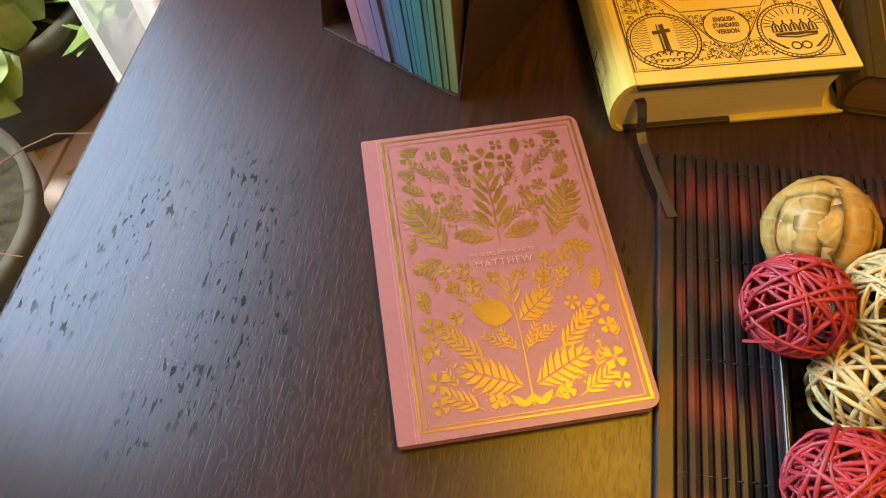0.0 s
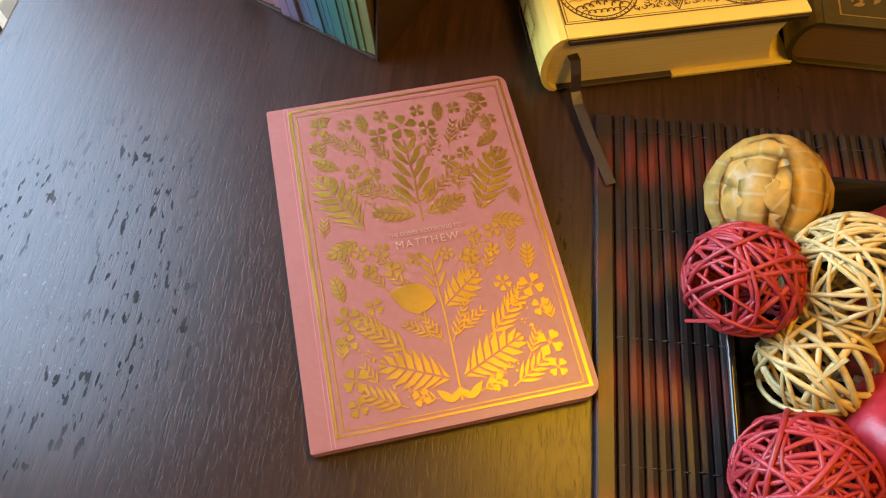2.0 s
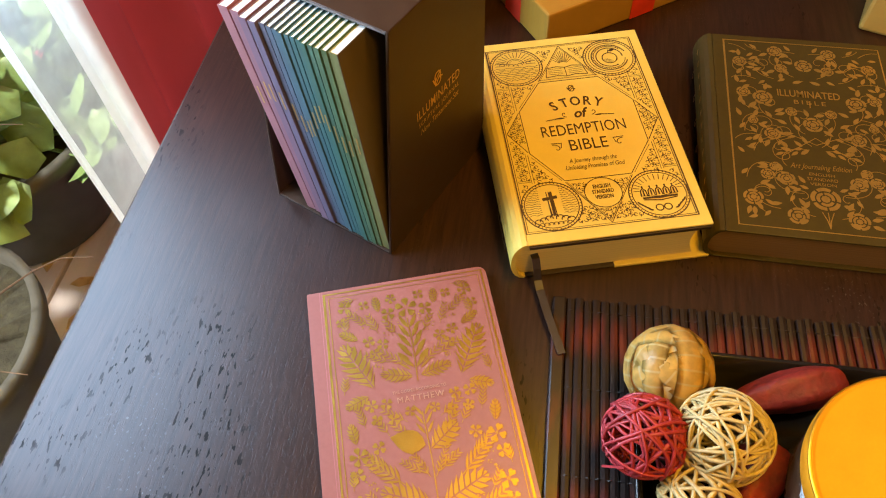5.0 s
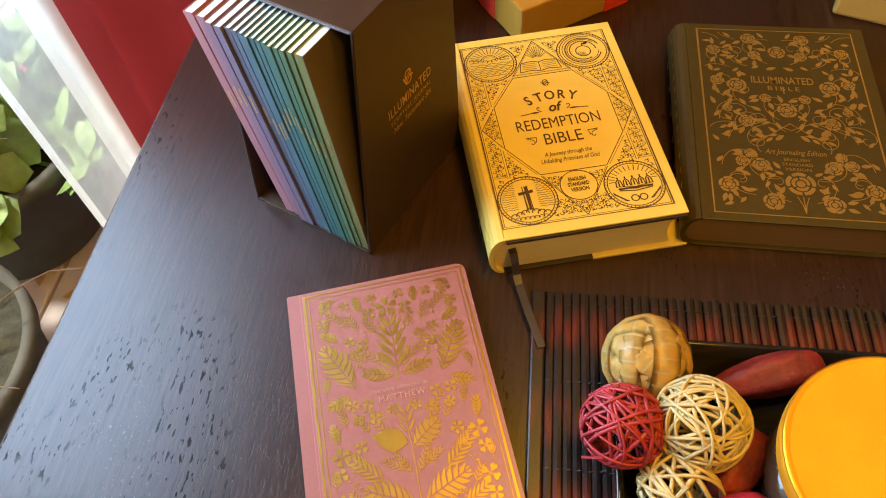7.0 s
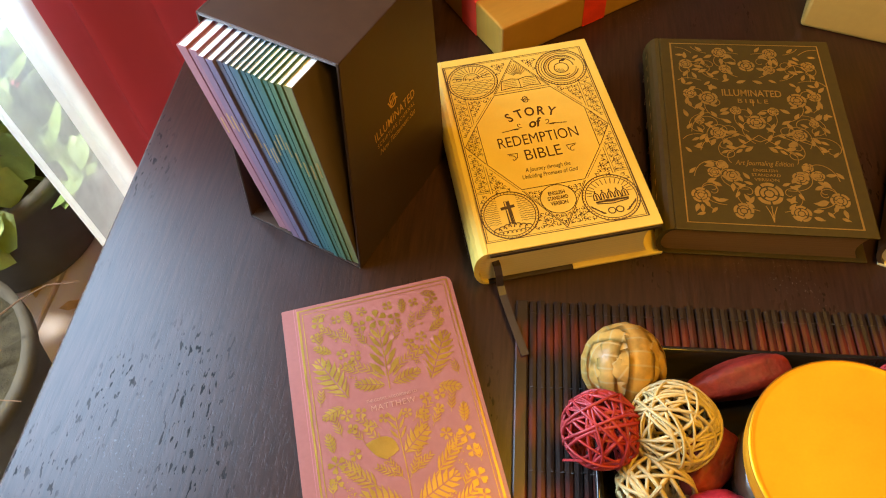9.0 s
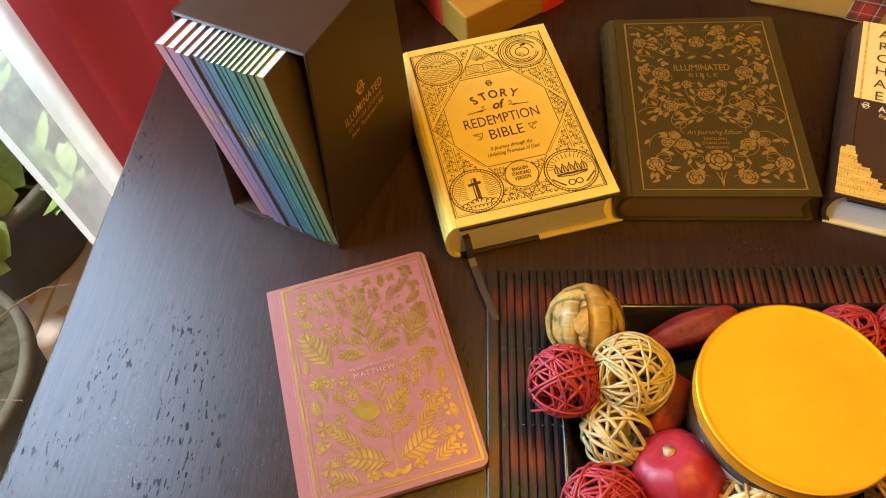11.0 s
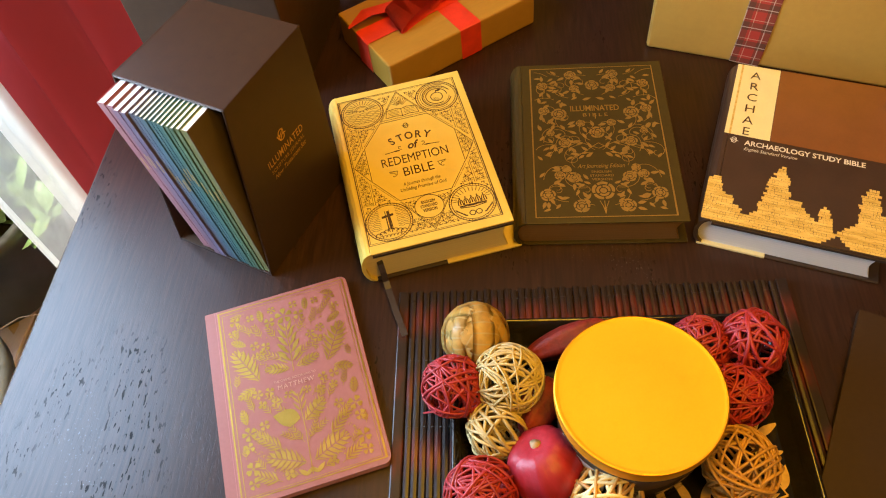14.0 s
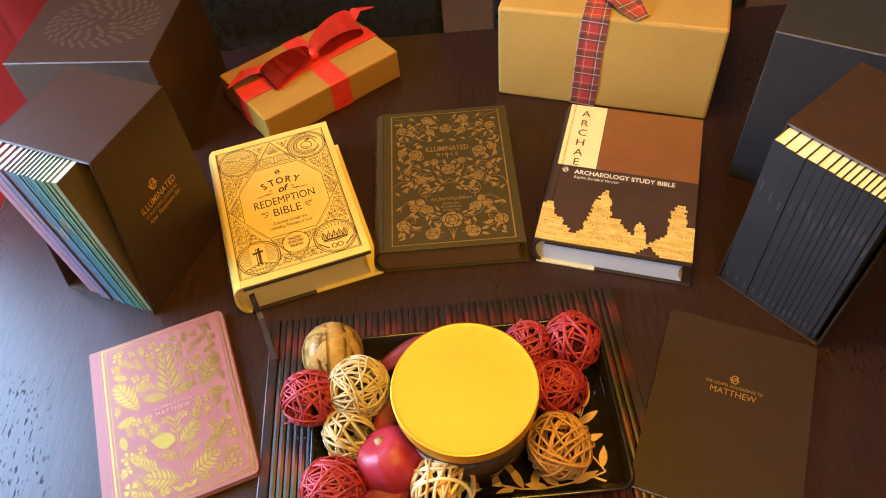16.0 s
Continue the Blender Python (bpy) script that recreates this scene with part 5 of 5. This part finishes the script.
b3, _ = gift_box("leaf_patterned_box", -0.185, 0.581, -6.3, 0.188, 0.19, 0.150, M_CASE, "black box with a dark gold leaf wreath on its lid", "box", 0.0015)
k = Ink(0.1503)
for ring_, n in ((0.16, 5), (0.32, 10), (0.48, 15), (0.64, 20), (0.80, 25), (0.94, 29)):
    for i in range(n):
        a = 2 * math.pi * i / n + ring_ * 3
        k.leaf(0.098 + 0.072 * ring_ * math.cos(a), 0.085 + 0.052 * ring_ * math.sin(a), math.degrees(a) + 50, 0.0130, 0.0056)
M_LEAFDARK = mat("dark_bronze_stamp", (0.090, 0.060, 0.030), 0.5, 0.3, vary=0.2, bump=0.05)
part("leaf_wreath", k.bm, M_LEAFDARK, piece(b3, "box"), "dark gold leaf wreath")
part("lid_edge", box(-0.0004, -0.0004, 0.1490, 0.1884, 0.0008, 0.1502), M_CASEEDGE, b3, "pale worn lid edge")
b4, _ = gift_box("tall_black_box", 0.695, 0.438, -31.0, 0.25, 0.15, 0.208, M_NAVY, "tall plain black boxed set behind the black journals", "box", 0.0015)
part("lid_edge", box(-0.0004, -0.0004, 0.2070, 0.2504, 0.0008, 0.2083), M_CASEEDGE, b4, "pale worn edge")
for i in range(2):
    kk = Ink(0)
    kk.line([(-0.014 + 0.003 * i, 0), (0.014 - 0.003 * i, 0)], 0.0022)
    o = part("faint_print", kk.bm, M_LEAFDARK, b4)
    o.matrix_local = pose(0.055, -0.0005, 0.110 - 0.006 * i, 90, 0, 0)

# ---- gifts ----
g1, gb = gift_box("wrapped_gift", 0.115, 0.560, 35.9, 0.218, 0.131, 0.045, M_KRAFT, "small gift in golden kraft paper with a red ribbon bow", "gift", 0.0025)
gx, gy, gz, rw = 0.118, 0.066, 0.0456, 0.030
bm = bmesh.new()
e = 0.0006
strip([(gx, -e, 0.001), (gx, -e, gz - 0.001), (gx, 0.0015, gz), (gx, 0.1295, gz), (gx, 0.131 + e, gz - 0.001), (gx, 0.131 + e, 0.001)], rw, [(0, -1, 0), (0, -1, 0.2), (0, -0.2, 1), (0, 0.2, 1), (0, 1, 0.2), (0, 1, 0)], bm, 0.0005)
part("ribbon_band", bm, M_REDRIB, g1)
bm = bmesh.new()
strip([(-e, gy, 0.001), (-e, gy, gz - 0.001), (0.0015, gy, gz + 0.0005), (0.2165, gy, gz + 0.0005), (0.218 + e, gy, gz - 0.001), (0.218 + e, gy, 0.001)], rw, [(-1, 0, 0), (-1, 0, 0.2), (-0.2, 0, 1), (0.2, 0, 1), (1, 0, 0.2), (1, 0, 0)], bm, 0.0005)
part("ribbon_band", bm, M_REDRIB, g1)


def bow_loop(ang, length, rise, width):
    bm = bmesh.new()
    pts, hints, ws = [], [], []
    n = 16
    for i in range(n + 1):
        a = math.pi * 2 * i / n
        r = length * 0.5 * (1 - math.cos(a))
        q = rise * math.sin(a) * (0.55 if math.sin(a) < 0 else 1.0)
        pts.append((math.cos(radians(ang)) * r, math.sin(radians(ang)) * r, 0.008 + rise * 0.5 + q))
        hints.append((-math.sin(a) * 0.0 + math.cos(radians(ang)) * math.cos(a) * -1, math.sin(radians(ang)) * math.cos(a) * -1, math.sin(a) + 0.01))
        ws.append(width * (0.38 + 0.62 * (r / length) ** 0.6))
    f = 1 if math.cos(radians(ang)) > 0 else -1
    side = (-math.sin(radians(ang)) * f, math.cos(radians(ang)) * f, 0.80)
    vs = []
    for p, w in zip(pts, ws):
        s = Vector(side).normalized() * w / 2
        vs.append((bm.verts.new(Vector(p) - s), bm.verts.new(Vector(p) + s)))
    for a, b in zip(vs, vs[1:]):
        bm.faces.new((a[0], a[1], b[1], b[0]))
    bmesh.ops.solidify(bm, geom=list(bm.faces), thickness=0.0005)
    return bm


def tail(points, width):
    return strip(points, width, (0.0, 0.25, 1), None, 0.0005)


for ang, ln, rise in ((190, 0.080, 0.0100), (8, 0.086, 0.0150)):
    o = part("bow_loop", bow_loop(ang, ln, rise, 0.034), M_REDRIB, g1, "", True)
    o.location = (gx, gy, gz)
o = part("bow_knot", lathe([(0, 0), (0.008, 0.002), (0.010, 0.008), (0.008, 0.015), (0, 0.018)], 14), M_REDRIB, g1, "", True)
o.matrix_local = pose(gx, gy, gz + 0.0008, 0, 0, 0)
o = part("bow_tail", tail([(0, 0, 0.012), (-0.030, 0.012, 0.010), (-0.065, 0.022, 0.008), (-0.095, 0.024, 0.013), (-0.125, 0.020, 0.006)], [0.016, 0.028, 0.030, 0.026, 0.004]), M_REDRIB, g1)
o.location = (gx, gy, gz)
o = part("bow_tail", tail([(0, 0, 0.012), (0.035, 0.010, 0.020), (0.070, 0.018, 0.016), (0.098, 0.030, 0.022), (0.122, 0.020, 0.020)], [0.016, 0.028, 0.030, 0.024, 0.003]), M_REDRIB, g1)
o.location = (gx, gy, gz)

g2, gb = gift_box("wrapped_gift", 0.429, 0.631, -18.5, 0.282, 0.150, 0.138, M_KRAFT2, "large gift in pale kraft paper with a red plaid ribbon", "gift", 0.004)
bm = bmesh.new()
strip([(0.118, -e, 0.001), (0.120, -0.0016, 0.04), (0.121, -e, 0.09), (0.124, -e, 0.1365), (0.124, 0.002, 0.1386), (0.124, 0.148, 0.1386)], 0.034, [(0, -1, 0), (0, -1, 0), (0, -1, 0), (0, -1, 0.2), (0, -0.2, 1), (0, 0, 1)], bm, 0.0005, True)
part("ribbon_band", bm, M_PLAID, g2)
bm = bmesh.new()
strip([(0.126, 0.06, 0.142), (0.145, 0.035, 0.150), (0.165, 0.018, 0.146), (0.180, 0.004, 0.1405)], [0.020, 0.034, 0.034, 0.020], (0, 0, 1), bm, 0.0005, True)
part("ribbon_tail", bm, M_PLAID, g2)
# ---- bamboo placemat ----
mat_ob = thing("bamboo_placemat", pose(0.1545, -0.037, 0, 0, 0, 1.8), "dark bamboo slat placemat with red-brown wear", "placemat")


def slat_material():
    """Lacquered bamboo, scorched black near the threads and red-brown between them."""
    m = bpy.data.materials.new("scorched_bamboo_slat")
    m.use_nodes = True
    nt = m.node_tree
    bs = nt.nodes["Principled BSDF"]
    L = nt.links.new

    def math_node(op, a, b=None, c=None):
        n = nt.nodes.new("ShaderNodeMath")
        n.operation = op
        for sock, v in zip(n.inputs, (a, b, c)):
            if v is None:
                continue
            if isinstance(v, (int, float)):
                sock.default_value = v
            else:
                L(v, sock)
        return n.outputs[0]

    tc = nt.nodes.new("ShaderNodeTexCoord")
    sp_ = nt.nodes.new("ShaderNodeSeparateXYZ")
    L(tc.outputs["Object"], sp_.inputs[0])
    oi = nt.nodes.new("ShaderNodeObjectInfo")
    rnd = oi.outputs["Random"]
    cm = nt.nodes.new("ShaderNodeCombineXYZ")
    L(math_node("MULTIPLY_ADD", rnd, 9.0, math_node("MULTIPLY", sp_.outputs[0], 30.0)), cm.inputs[0])
    L(math_node("MULTIPLY", sp_.outputs[1], 6.0), cm.inputs[1])
    ns = nt.nodes.new("ShaderNodeTexNoise")
    ns.inputs["Scale"].default_value, ns.inputs["Detail"].default_value = 3.0, 3
    L(cm.outputs[0], ns.inputs["Vector"])
    ph = math_node("MULTIPLY_ADD", rnd, 0.16, math_node("DIVIDE", math_node("SUBTRACT", sp_.outputs[1], 0.043), 0.067))
    wave = math_node("SINE", math_node("MULTIPLY", math_node("FRACT", ph), 3.14159))
    red_ = math_node("MULTIPLY", math_node("POWER", wave, 2.6), math_node("MULTIPLY_ADD", ns.outputs["Fac"], 2.2, -0.68))
    cr_ = nt.nodes.new("ShaderNodeValToRGB")
    cr_.color_ramp.elements[0].position, cr_.color_ramp.elements[1].position = 0.08, 0.95
    cr_.color_ramp.elements[0].color, cr_.color_ramp.elements[1].color = (0.017, 0.0095, 0.007, 1), (0.150, 0.026, 0.010, 1)
    e_ = cr_.color_ramp.elements.new(0.5)
    e_.color = (0.082, 0.014, 0.008, 1)
    L(red_, cr_.inputs[0])
    L(cr_.outputs[0], bs.inputs["Base Color"])
    bs.inputs["Roughness"].default_value = 0.36
    bs.inputs["Specular IOR Level"].default_value = 0.38
    bp = nt.nodes.new("ShaderNodeBump")
    bp.inputs["Strength"].default_value, bp.inputs["Distance"].default_value = 0.2, 0.0004
    L(ns.outputs["Fac"], bp.inputs["Height"])
    L(bp.outputs[0], bs.inputs["Normal"])
    return m


M_SLAT = slat_material()
MAT_L = 0.305
prof = [(-0.0031, 0.0006), (0.0031, 0.0006), (0.0032, 0.0034), (0.0025, 0.0046), (0.0, 0.0051), (-0.0025, 0.0046), (-0.0032, 0.0034)]
first = None
for i in range(53):
    if first is None:
        first = part("slat", prism(prof, 0, MAT_L), M_SLAT, mat_ob)
        ob = first
    else:
        ob = new("slat", first.data)
        ob.parent = mat_ob
    ob.matrix_local = pose(0.0142 + 0.0067 * i, 0.0012 * math.sin(i * 2.4), 0.0003 * math.sin(i * 1.7) + 0.0003, 0, 0, 0.10 * math.sin(i * 3.1))
for xa in (0.0, 0.3662):
    part("edge_slat", box(xa, -0.001, 0.0004, xa + 0.0105, MAT_L + 0.001, 0.0062, 0.0014, 2), M_SLAT, mat_ob, "wide dark edge slat")
for y in (0.034, 0.099, 0.164, 0.229, 0.294):
    part("thread", tube([(0.011 + 0.0037 * j, y + 0.0004 * math.sin(j * 1.9), 0.0050 + 0.0008 * (1 if j % 2 else -1)) for j in range(96)], 0.00035, 4), M_RIBBON, mat_ob, "dark binding thread")

# ---- tray ----
tray = thing("lacquer_tray", pose(0.3495, 0.132, 0.0062, 0, 0, 1.4), "black lacquer tray with painted ivory leaves", "tray")
loops = []
for inset, zz, rad in ((0.022, 0.0, 0.012), (0.021, 0.0, 0.012), (0.002, 0.024, 0.013), (0.0, 0.0285, 0.014), (0.0016, 0.0305, 0.013), (0.0040, 0.0295, 0.012), (0.0100, 0.010, 0.010), (0.0135, 0.0062, 0.009)):
    loops.append([(x, y, zz) for x, y in round_rect(-0.1445 + inset, -0.091 + inset, 0.1445 - inset, 0.091 - inset, (rad,) * 4, 6)])
bm = bmesh.new()
rows = [[bm.verts.new(p) for p in lp] for lp in loops]
for a, b in zip(rows, rows[1:]):
    n = len(a)
    for i in range(n):
        bm.faces.new((a[i], a[(i + 1) % n], b[(i + 1) % n], b[i]))
bm.faces.new(rows[0][::-1])
bm.faces.new(rows[-1])
bmesh.ops.recalc_face_normals(bm, faces=bm.faces)
part("dish", bm, M_TRAY, tray, "", True)
k = Ink(0.0065)
main = [(0.006, -0.058), (0.022, -0.066), (0.045, -0.073), (0.066, -0.0745), (0.090, -0.0720), (0.112, -0.0680), (0.124, -0.0640)]
k.line(main, 0.0016)
k.line([(0.112, -0.0680), (0.128, -0.0760)], 0.0022)
k.line([(0.124, -0.0640), (0.116, -0.0500), (0.106, -0.036), (0.108, -0.016), (0.116, 0.000)], 0.0014)
for x, y, a, ln in ((0.008, -0.058, 120, 0.024), (0.014, -0.062, 215, 0.020), (0.030, -0.069, 150, 0.026), (0.040, -0.072, 195, 0.022), (0.048, -0.073, 115, 0.028), (0.056, -0.074, 70, 0.024), (0.070, -0.0745, 165, 0.022), (0.080, -0.073, 140, 0.024), (0.092, -0.072, 20, 0.028), (0.104, -0.069, 160, 0.020), (0.122, -0.060, 75, 0.022), (0.116, -0.050, 125, 0.026), (0.107, -0.034, 15, 0.024), (0.106, -0.028, 100, 0.032), (0.108, -0.016, 30, 0.026), (0.111, -0.008, 95, 0.028), (0.116, 0.000, 70, 0.030)):
    k.leaf(x, y, a, ln, 0.0078)
part("painted_leaves", k.bm, M_TRAYLEAF, piece(tray, "dish"), "ivory painted leaf spray")

# ---- candle ----
candle = thing("jar_candle", pose(0.353, 0.1215, 0.0126) @ Matrix.Diagonal((1.045, 1.045, 0.90, 1)), "three-wick jar candle closed with a round gold lid", "candle")
part("jar", lathe([(0, 0), (0.054, 0), (0.0575, 0.004), (0.0580, 0.080), (0, 0.080)], 64), M_JAR, candle, "", True)
part("lid", lathe([(0.0600, 0.079), (0.0612, 0.080), (0.0618, 0.084), (0.0618, 0.0955), (0.0610, 0.0972), (0.0600, 0.0974), (0.0594, 0.0971), (0.0580, 0.0969), (0.03, 0.0969), (0, 0.0969)], 96), M_LID, candle, "brushed gold metal lid", True)
part("lid_rim", lathe([(0.0602, 0.0972), (0.0608, 0.0976), (0.0620, 0.0970), (0.0622, 0.0955), (0.0617, 0.0950)], 96), M_LIDRIM, piece(candle, "lid"), "polished gold rim", True)
lb = bmesh.new()
lab = [(radians(200 + 5 * i), 0.0584) for i in range(10)]
for (a0, r0), (a1, r1) in zip(lab, lab[1:]):
    lb.faces.new([lb.verts.new((r * math.cos(a), r * math.sin(a), zz)) for a, r, zz in ((a0, r0, 0.02), (a1, r1, 0.02), (a1, r1, 0.06), (a0, r0, 0.06))])
part("label", lb, M_LABEL, piece(candle, "jar"), "white printed label")
lb = bmesh.new()
for i in range(12):
    a0 = radians(206 + 3 * i)
    a1 = a0 + radians(1.2)
    lb.faces.new([lb.verts.new((0.0588 * math.cos(a), 0.0588 * math.sin(a), zz)) for a, zz in ((a0, 0.025), (a1, 0.025), (a1, 0.052), (a0, 0.052))])
part("label_bars", lb, M_INK, piece(candle, "jar"), "black bars on the label")


# ---- rattan balls ----
def rattan_ball(x, y, z, r, seed, material, label, strands=26, thick=0.0013, extra=None):
    rng = random.Random(seed)
    ob = thing("rattan_ball", pose(x, y, z), label, "decorative ball", "balls in the tray")
    for s in range(strands):
        turn = Euler((rng.uniform(0, 6.28), rng.uniform(0, 6.28), rng.uniform(0, 6.28))).to_matrix()
        off = rng.uniform(-0.45, 0.45)
        rr = r * rng.uniform(0.90, 1.0)
        ph = rng.uniform(0, 6.28)
        wob = rng.uniform(0.02, 0.07)
        n = 30
        pts = []
        for i in range(n):
            a = 2 * math.pi * i / n
            o_ = off + wob * math.sin(3 * a + ph)
            c = math.sqrt(max(0.05, 1 - o_ * o_))
            pts.append(turn @ Vector((rr * c * math.cos(a), rr * c * math.sin(a), rr * o_)) * (1 + 0.025 * math.sin(2 * a + ph)))
        part("strand", tube([tuple(p) for p in pts], thick * rng.uniform(0.75, 1.2), 5, True), extra if extra and s % 3 == 0 else material, ob, "", True)
    for s in range(1):
        # loose end
        d = Vector((rng.uniform(-1, 1), rng.uniform(-1, 1), rng.uniform(-0.2, 1))).normalized()
        q = d.orthogonal().normalized()
        pts = [tuple(d * r * (0.97 + 0.03 * i) + q * r * 0.20 * i) for i in range(4)]
        part("loose_end", tube(pts, thick * 0.8, 5), material, ob)
    return ob


RED, NAT = "red-dyed woven rattan ball in the tray", "natural beige woven rattan ball in the tray"
rattan_ball(0.2070, 0.1440, 0.0560, 0.0270, 1, M_RATRED, RED, 40, 0.00115)
rattan_ball(0.2545, 0.1490, 0.0600, 0.0295, 2, M_RATBEIGE, NAT, 42, 0.00115)
rattan_ball(0.2440, 0.1120, 0.0410, 0.0260, 3, M_RATBEIGE, NAT, 18, 0.0015)
rattan_ball(0.2310, 0.0580, 0.0460, 0.0290, 4, M_RATRED, RED, 40, 0.00115)
rattan_ball(0.3270, 0.0560, 0.0450, 0.0290, 5, M_RATPALE, "pale rattan ball with golden strands in the tray", 22, 0.0016, M_RATBROWN)
rattan_ball(0.4330, 0.0850, 0.0440, 0.0300, 6, M_RATBROWN, "golden brown woven rattan ball in the tray", 28)
rattan_ball(0.4400, 0.1410, 0.0460, 0.0270, 7, M_RATRED, RED, 40, 0.00115)
rattan_ball(0.4600, 0.1880, 0.0500, 0.0285, 8, M_RATRED, RED, 28, 0.0015)
rattan_ball(0.4180, 0.1890, 0.0440, 0.0260, 9, M_RATRED, RED, 40, 0.00115)

# ---- ball of dried leaf strips ----
def leaf_band_material():
    """Dried palm leaf with pale veins across the strip."""
    m = mat("dried_palm_strip", (0.50, 0.30, 0.06), 0.36, vary=0.35, scale=60, bump=0.4, fine=220, per_object=0.25, second=(0.82, 0.54, 0.14), coat=0.1)
    nt = m.node_tree
    bs = nt.nodes["Principled BSDF"]
    was = bs.inputs["Base Color"].links[0].from_socket
    tc = nt.nodes.new("ShaderNodeTexCoord")
    mp = nt.nodes.new("ShaderNodeMapping")
    mp.inputs["Scale"].default_value = (1, 0.045, 1)
    nt.links.new(tc.outputs["UV"], mp.inputs[0])
    wv = nt.nodes.new("ShaderNodeTexWave")
    wv.wave_type, wv.bands_direction = "BANDS", "X"
    wv.inputs["Scale"].default_value, wv.inputs["Distortion"].default_value = 6.0, 1.2
    nt.links.new(mp.outputs[0], wv.inputs[0])
    cr_ = nt.nodes.new("ShaderNodeValToRGB")
    cr_.color_ramp.elements[0].position, cr_.color_ramp.elements[1].position = 0.90, 0.99
    nt.links.new(wv.outputs["Fac"], cr_.inputs[0])
    mx = nt.nodes.new("ShaderNodeMix")
    mx.data_type = "RGBA"
    nt.links.new(cr_.outputs[0], mx.inputs[0])
    nt.links.new(was, mx.inputs[6])
    mx.inputs[7].default_value = (0.74, 0.58, 0.27, 1)
    nt.links.new(mx.outputs[2], bs.inputs["Base Color"])
    return m


M_LEAFBAND = leaf_band_material()
lball = thing("leaf_strip_ball", pose(0.2245, 0.1960, 0.0480, 10, -20, 30), "ball wrapped in dried golden tan leaf strips", "decorative ball", "balls in the tray")
rng = random.Random(14)
R = 0.0300
part("core", lathe([(0, -R * 0.93), (R * 0.5, -R * 0.8), (R * 0.8, -R * 0.48), (R * 0.93, 0), (R * 0.8, R * 0.48), (R * 0.5, R * 0.8), (0, R * 0.93)], 24), M_LEAFSTRIP, lball, "", True)
axes = ((0.2, 1, 0.1), (1, 0.35, 0.2), (0.75, -0.6, 0.35), (-0.35, 0.5, 0.8), (0.55, 0.5, -0.65), (0.1, -0.35, 1), (-0.75, 0.45, 0.5))
for s, ax in enumerate(axes):
    turn = Vector(ax).to_track_quat("Z", "Y").to_matrix()
    rr = R * (0.940 + 0.013 * s)
    bm = bmesh.new()
    uvs = bm.loops.layers.uv.verify()
    n, cols = 36, 5
    grid = []
    for i in range(n):
        a = 2 * math.pi * i / n
        w = 0.0105 * (0.85 + 0.15 * math.sin(a + s))
        row = []
        for j in range(cols):
            v = (j / (cols - 1) - 0.5) * 2 * w
            p = Vector((rr * math.cos(a), rr * math.sin(a), v)).normalized() * (rr + 0.0006 * math.cos(math.pi * (j / (cols - 1) - 0.5) * 2) + 0.0003 * math.sin(a * 22))
            row.append(bm.verts.new(turn @ p))
        grid.append(row)
    for i in range(n):
        for j in range(cols - 1):
            f = bm.faces.new((grid[i][j], grid[(i + 1) % n][j], grid[(i + 1) % n][j + 1], grid[i][j + 1]))
            for lp, uv in zip(f.loops, ((i, j), (i + 1, j), (i + 1, j + 1), (i, j + 1))):
                lp[uvs].uv = (uv[0] / n, uv[1] / (cols - 1))
    bmesh.ops.solidify(bm, geom=list(bm.faces), thickness=0.0005)
    part("leaf_strip", bm, M_LEAFBAND, lball, "", True)

# ---- dried fruit and pods ----
pom = thing("dried_red_fruit", pose(0.2825, 0.0820, 0.0440, -22, -25, 0), "dried matte crimson fruit with a pale stem", "dried fruit")
prof = []
for i in range(17):
    a = math.pi * i / 16
    r = 0.0315 * math.sin(a) ** 0.85
    zz = -0.0285 * math.cos(a)
    if a > 2.6:
        zz -= 0.005 * (a - 2.6) / 0.54
    prof.append((max(r, 0), zz))
bm = lathe(prof, 48)
for v in bm.verts:
    a = math.atan2(v.co.y, v.co.x)
    f = 1 + 0.020 * math.cos(9 * a) + 0.012 * math.cos(14 * a + 1) + 0.008 * math.sin(5 * a + 40 * v.co.z)
    v.co.x *= f
    v.co.y *= f
part("skin", bm, M_POM, pom, "", True)
part("stem", tube([(0, 0, 0.017), (0.0005, 0, 0.0225), (0.0016, 0.001, 0.0262)], [0.0050, 0.0036, 0.0044], 9), M_STEM, pom, "pale cut stem", True)


def pod(x, y, z, ang, tilt, length, r, seed, label):
    rng = random.Random(seed)
    ob = thing("dried_pod", pose(x, y, z, 0, tilt, ang), label, "dried pod", "pods in the tray")
    pr = []
    for i in range(15):
        a = math.pi * i / 14
        pr.append((r * math.sin(a) ** 0.7 * (1 - 0.25 * math.cos(a)) if 0 < i < 14 else 0, -length / 2 * math.cos(a)))
    bm = lathe(pr, 28)
    for v in bm.verts:
        a = math.atan2(v.co.y, v.co.x)
        f = 1 + 0.09 * math.cos(5 * a + 30 * v.co.z) + rng.uniform(-0.03, 0.03)
        v.co = Vector((v.co.z, v.co.x * f, v.co.y * f + 0.006 * math.cos(v.co.z * 30)))
    part("husk", bm, M_POD, ob, "", True)
    part("stalk", tube([(-length / 2 + 0.002, 0, 0.004), (-length / 2 - 0.004, 0, 0.005)], 0.003, 8), M_STEM, ob, "small pale scar")


pod(0.3060, 0.1960, 0.0330, 18, -8, 0.080, 0.0138, 3, "wrinkled dark red dried pod beside the candle")
pod(0.2800, 0.1330, 0.0320, 60, 0, 0.055, 0.0170, 4, "small dark red dried pod between the balls")
pod(0.2730, 0.0520, 0.0290, 20, 0, 0.050, 0.0150, 6, "small dark red dried pod near the tray rim")
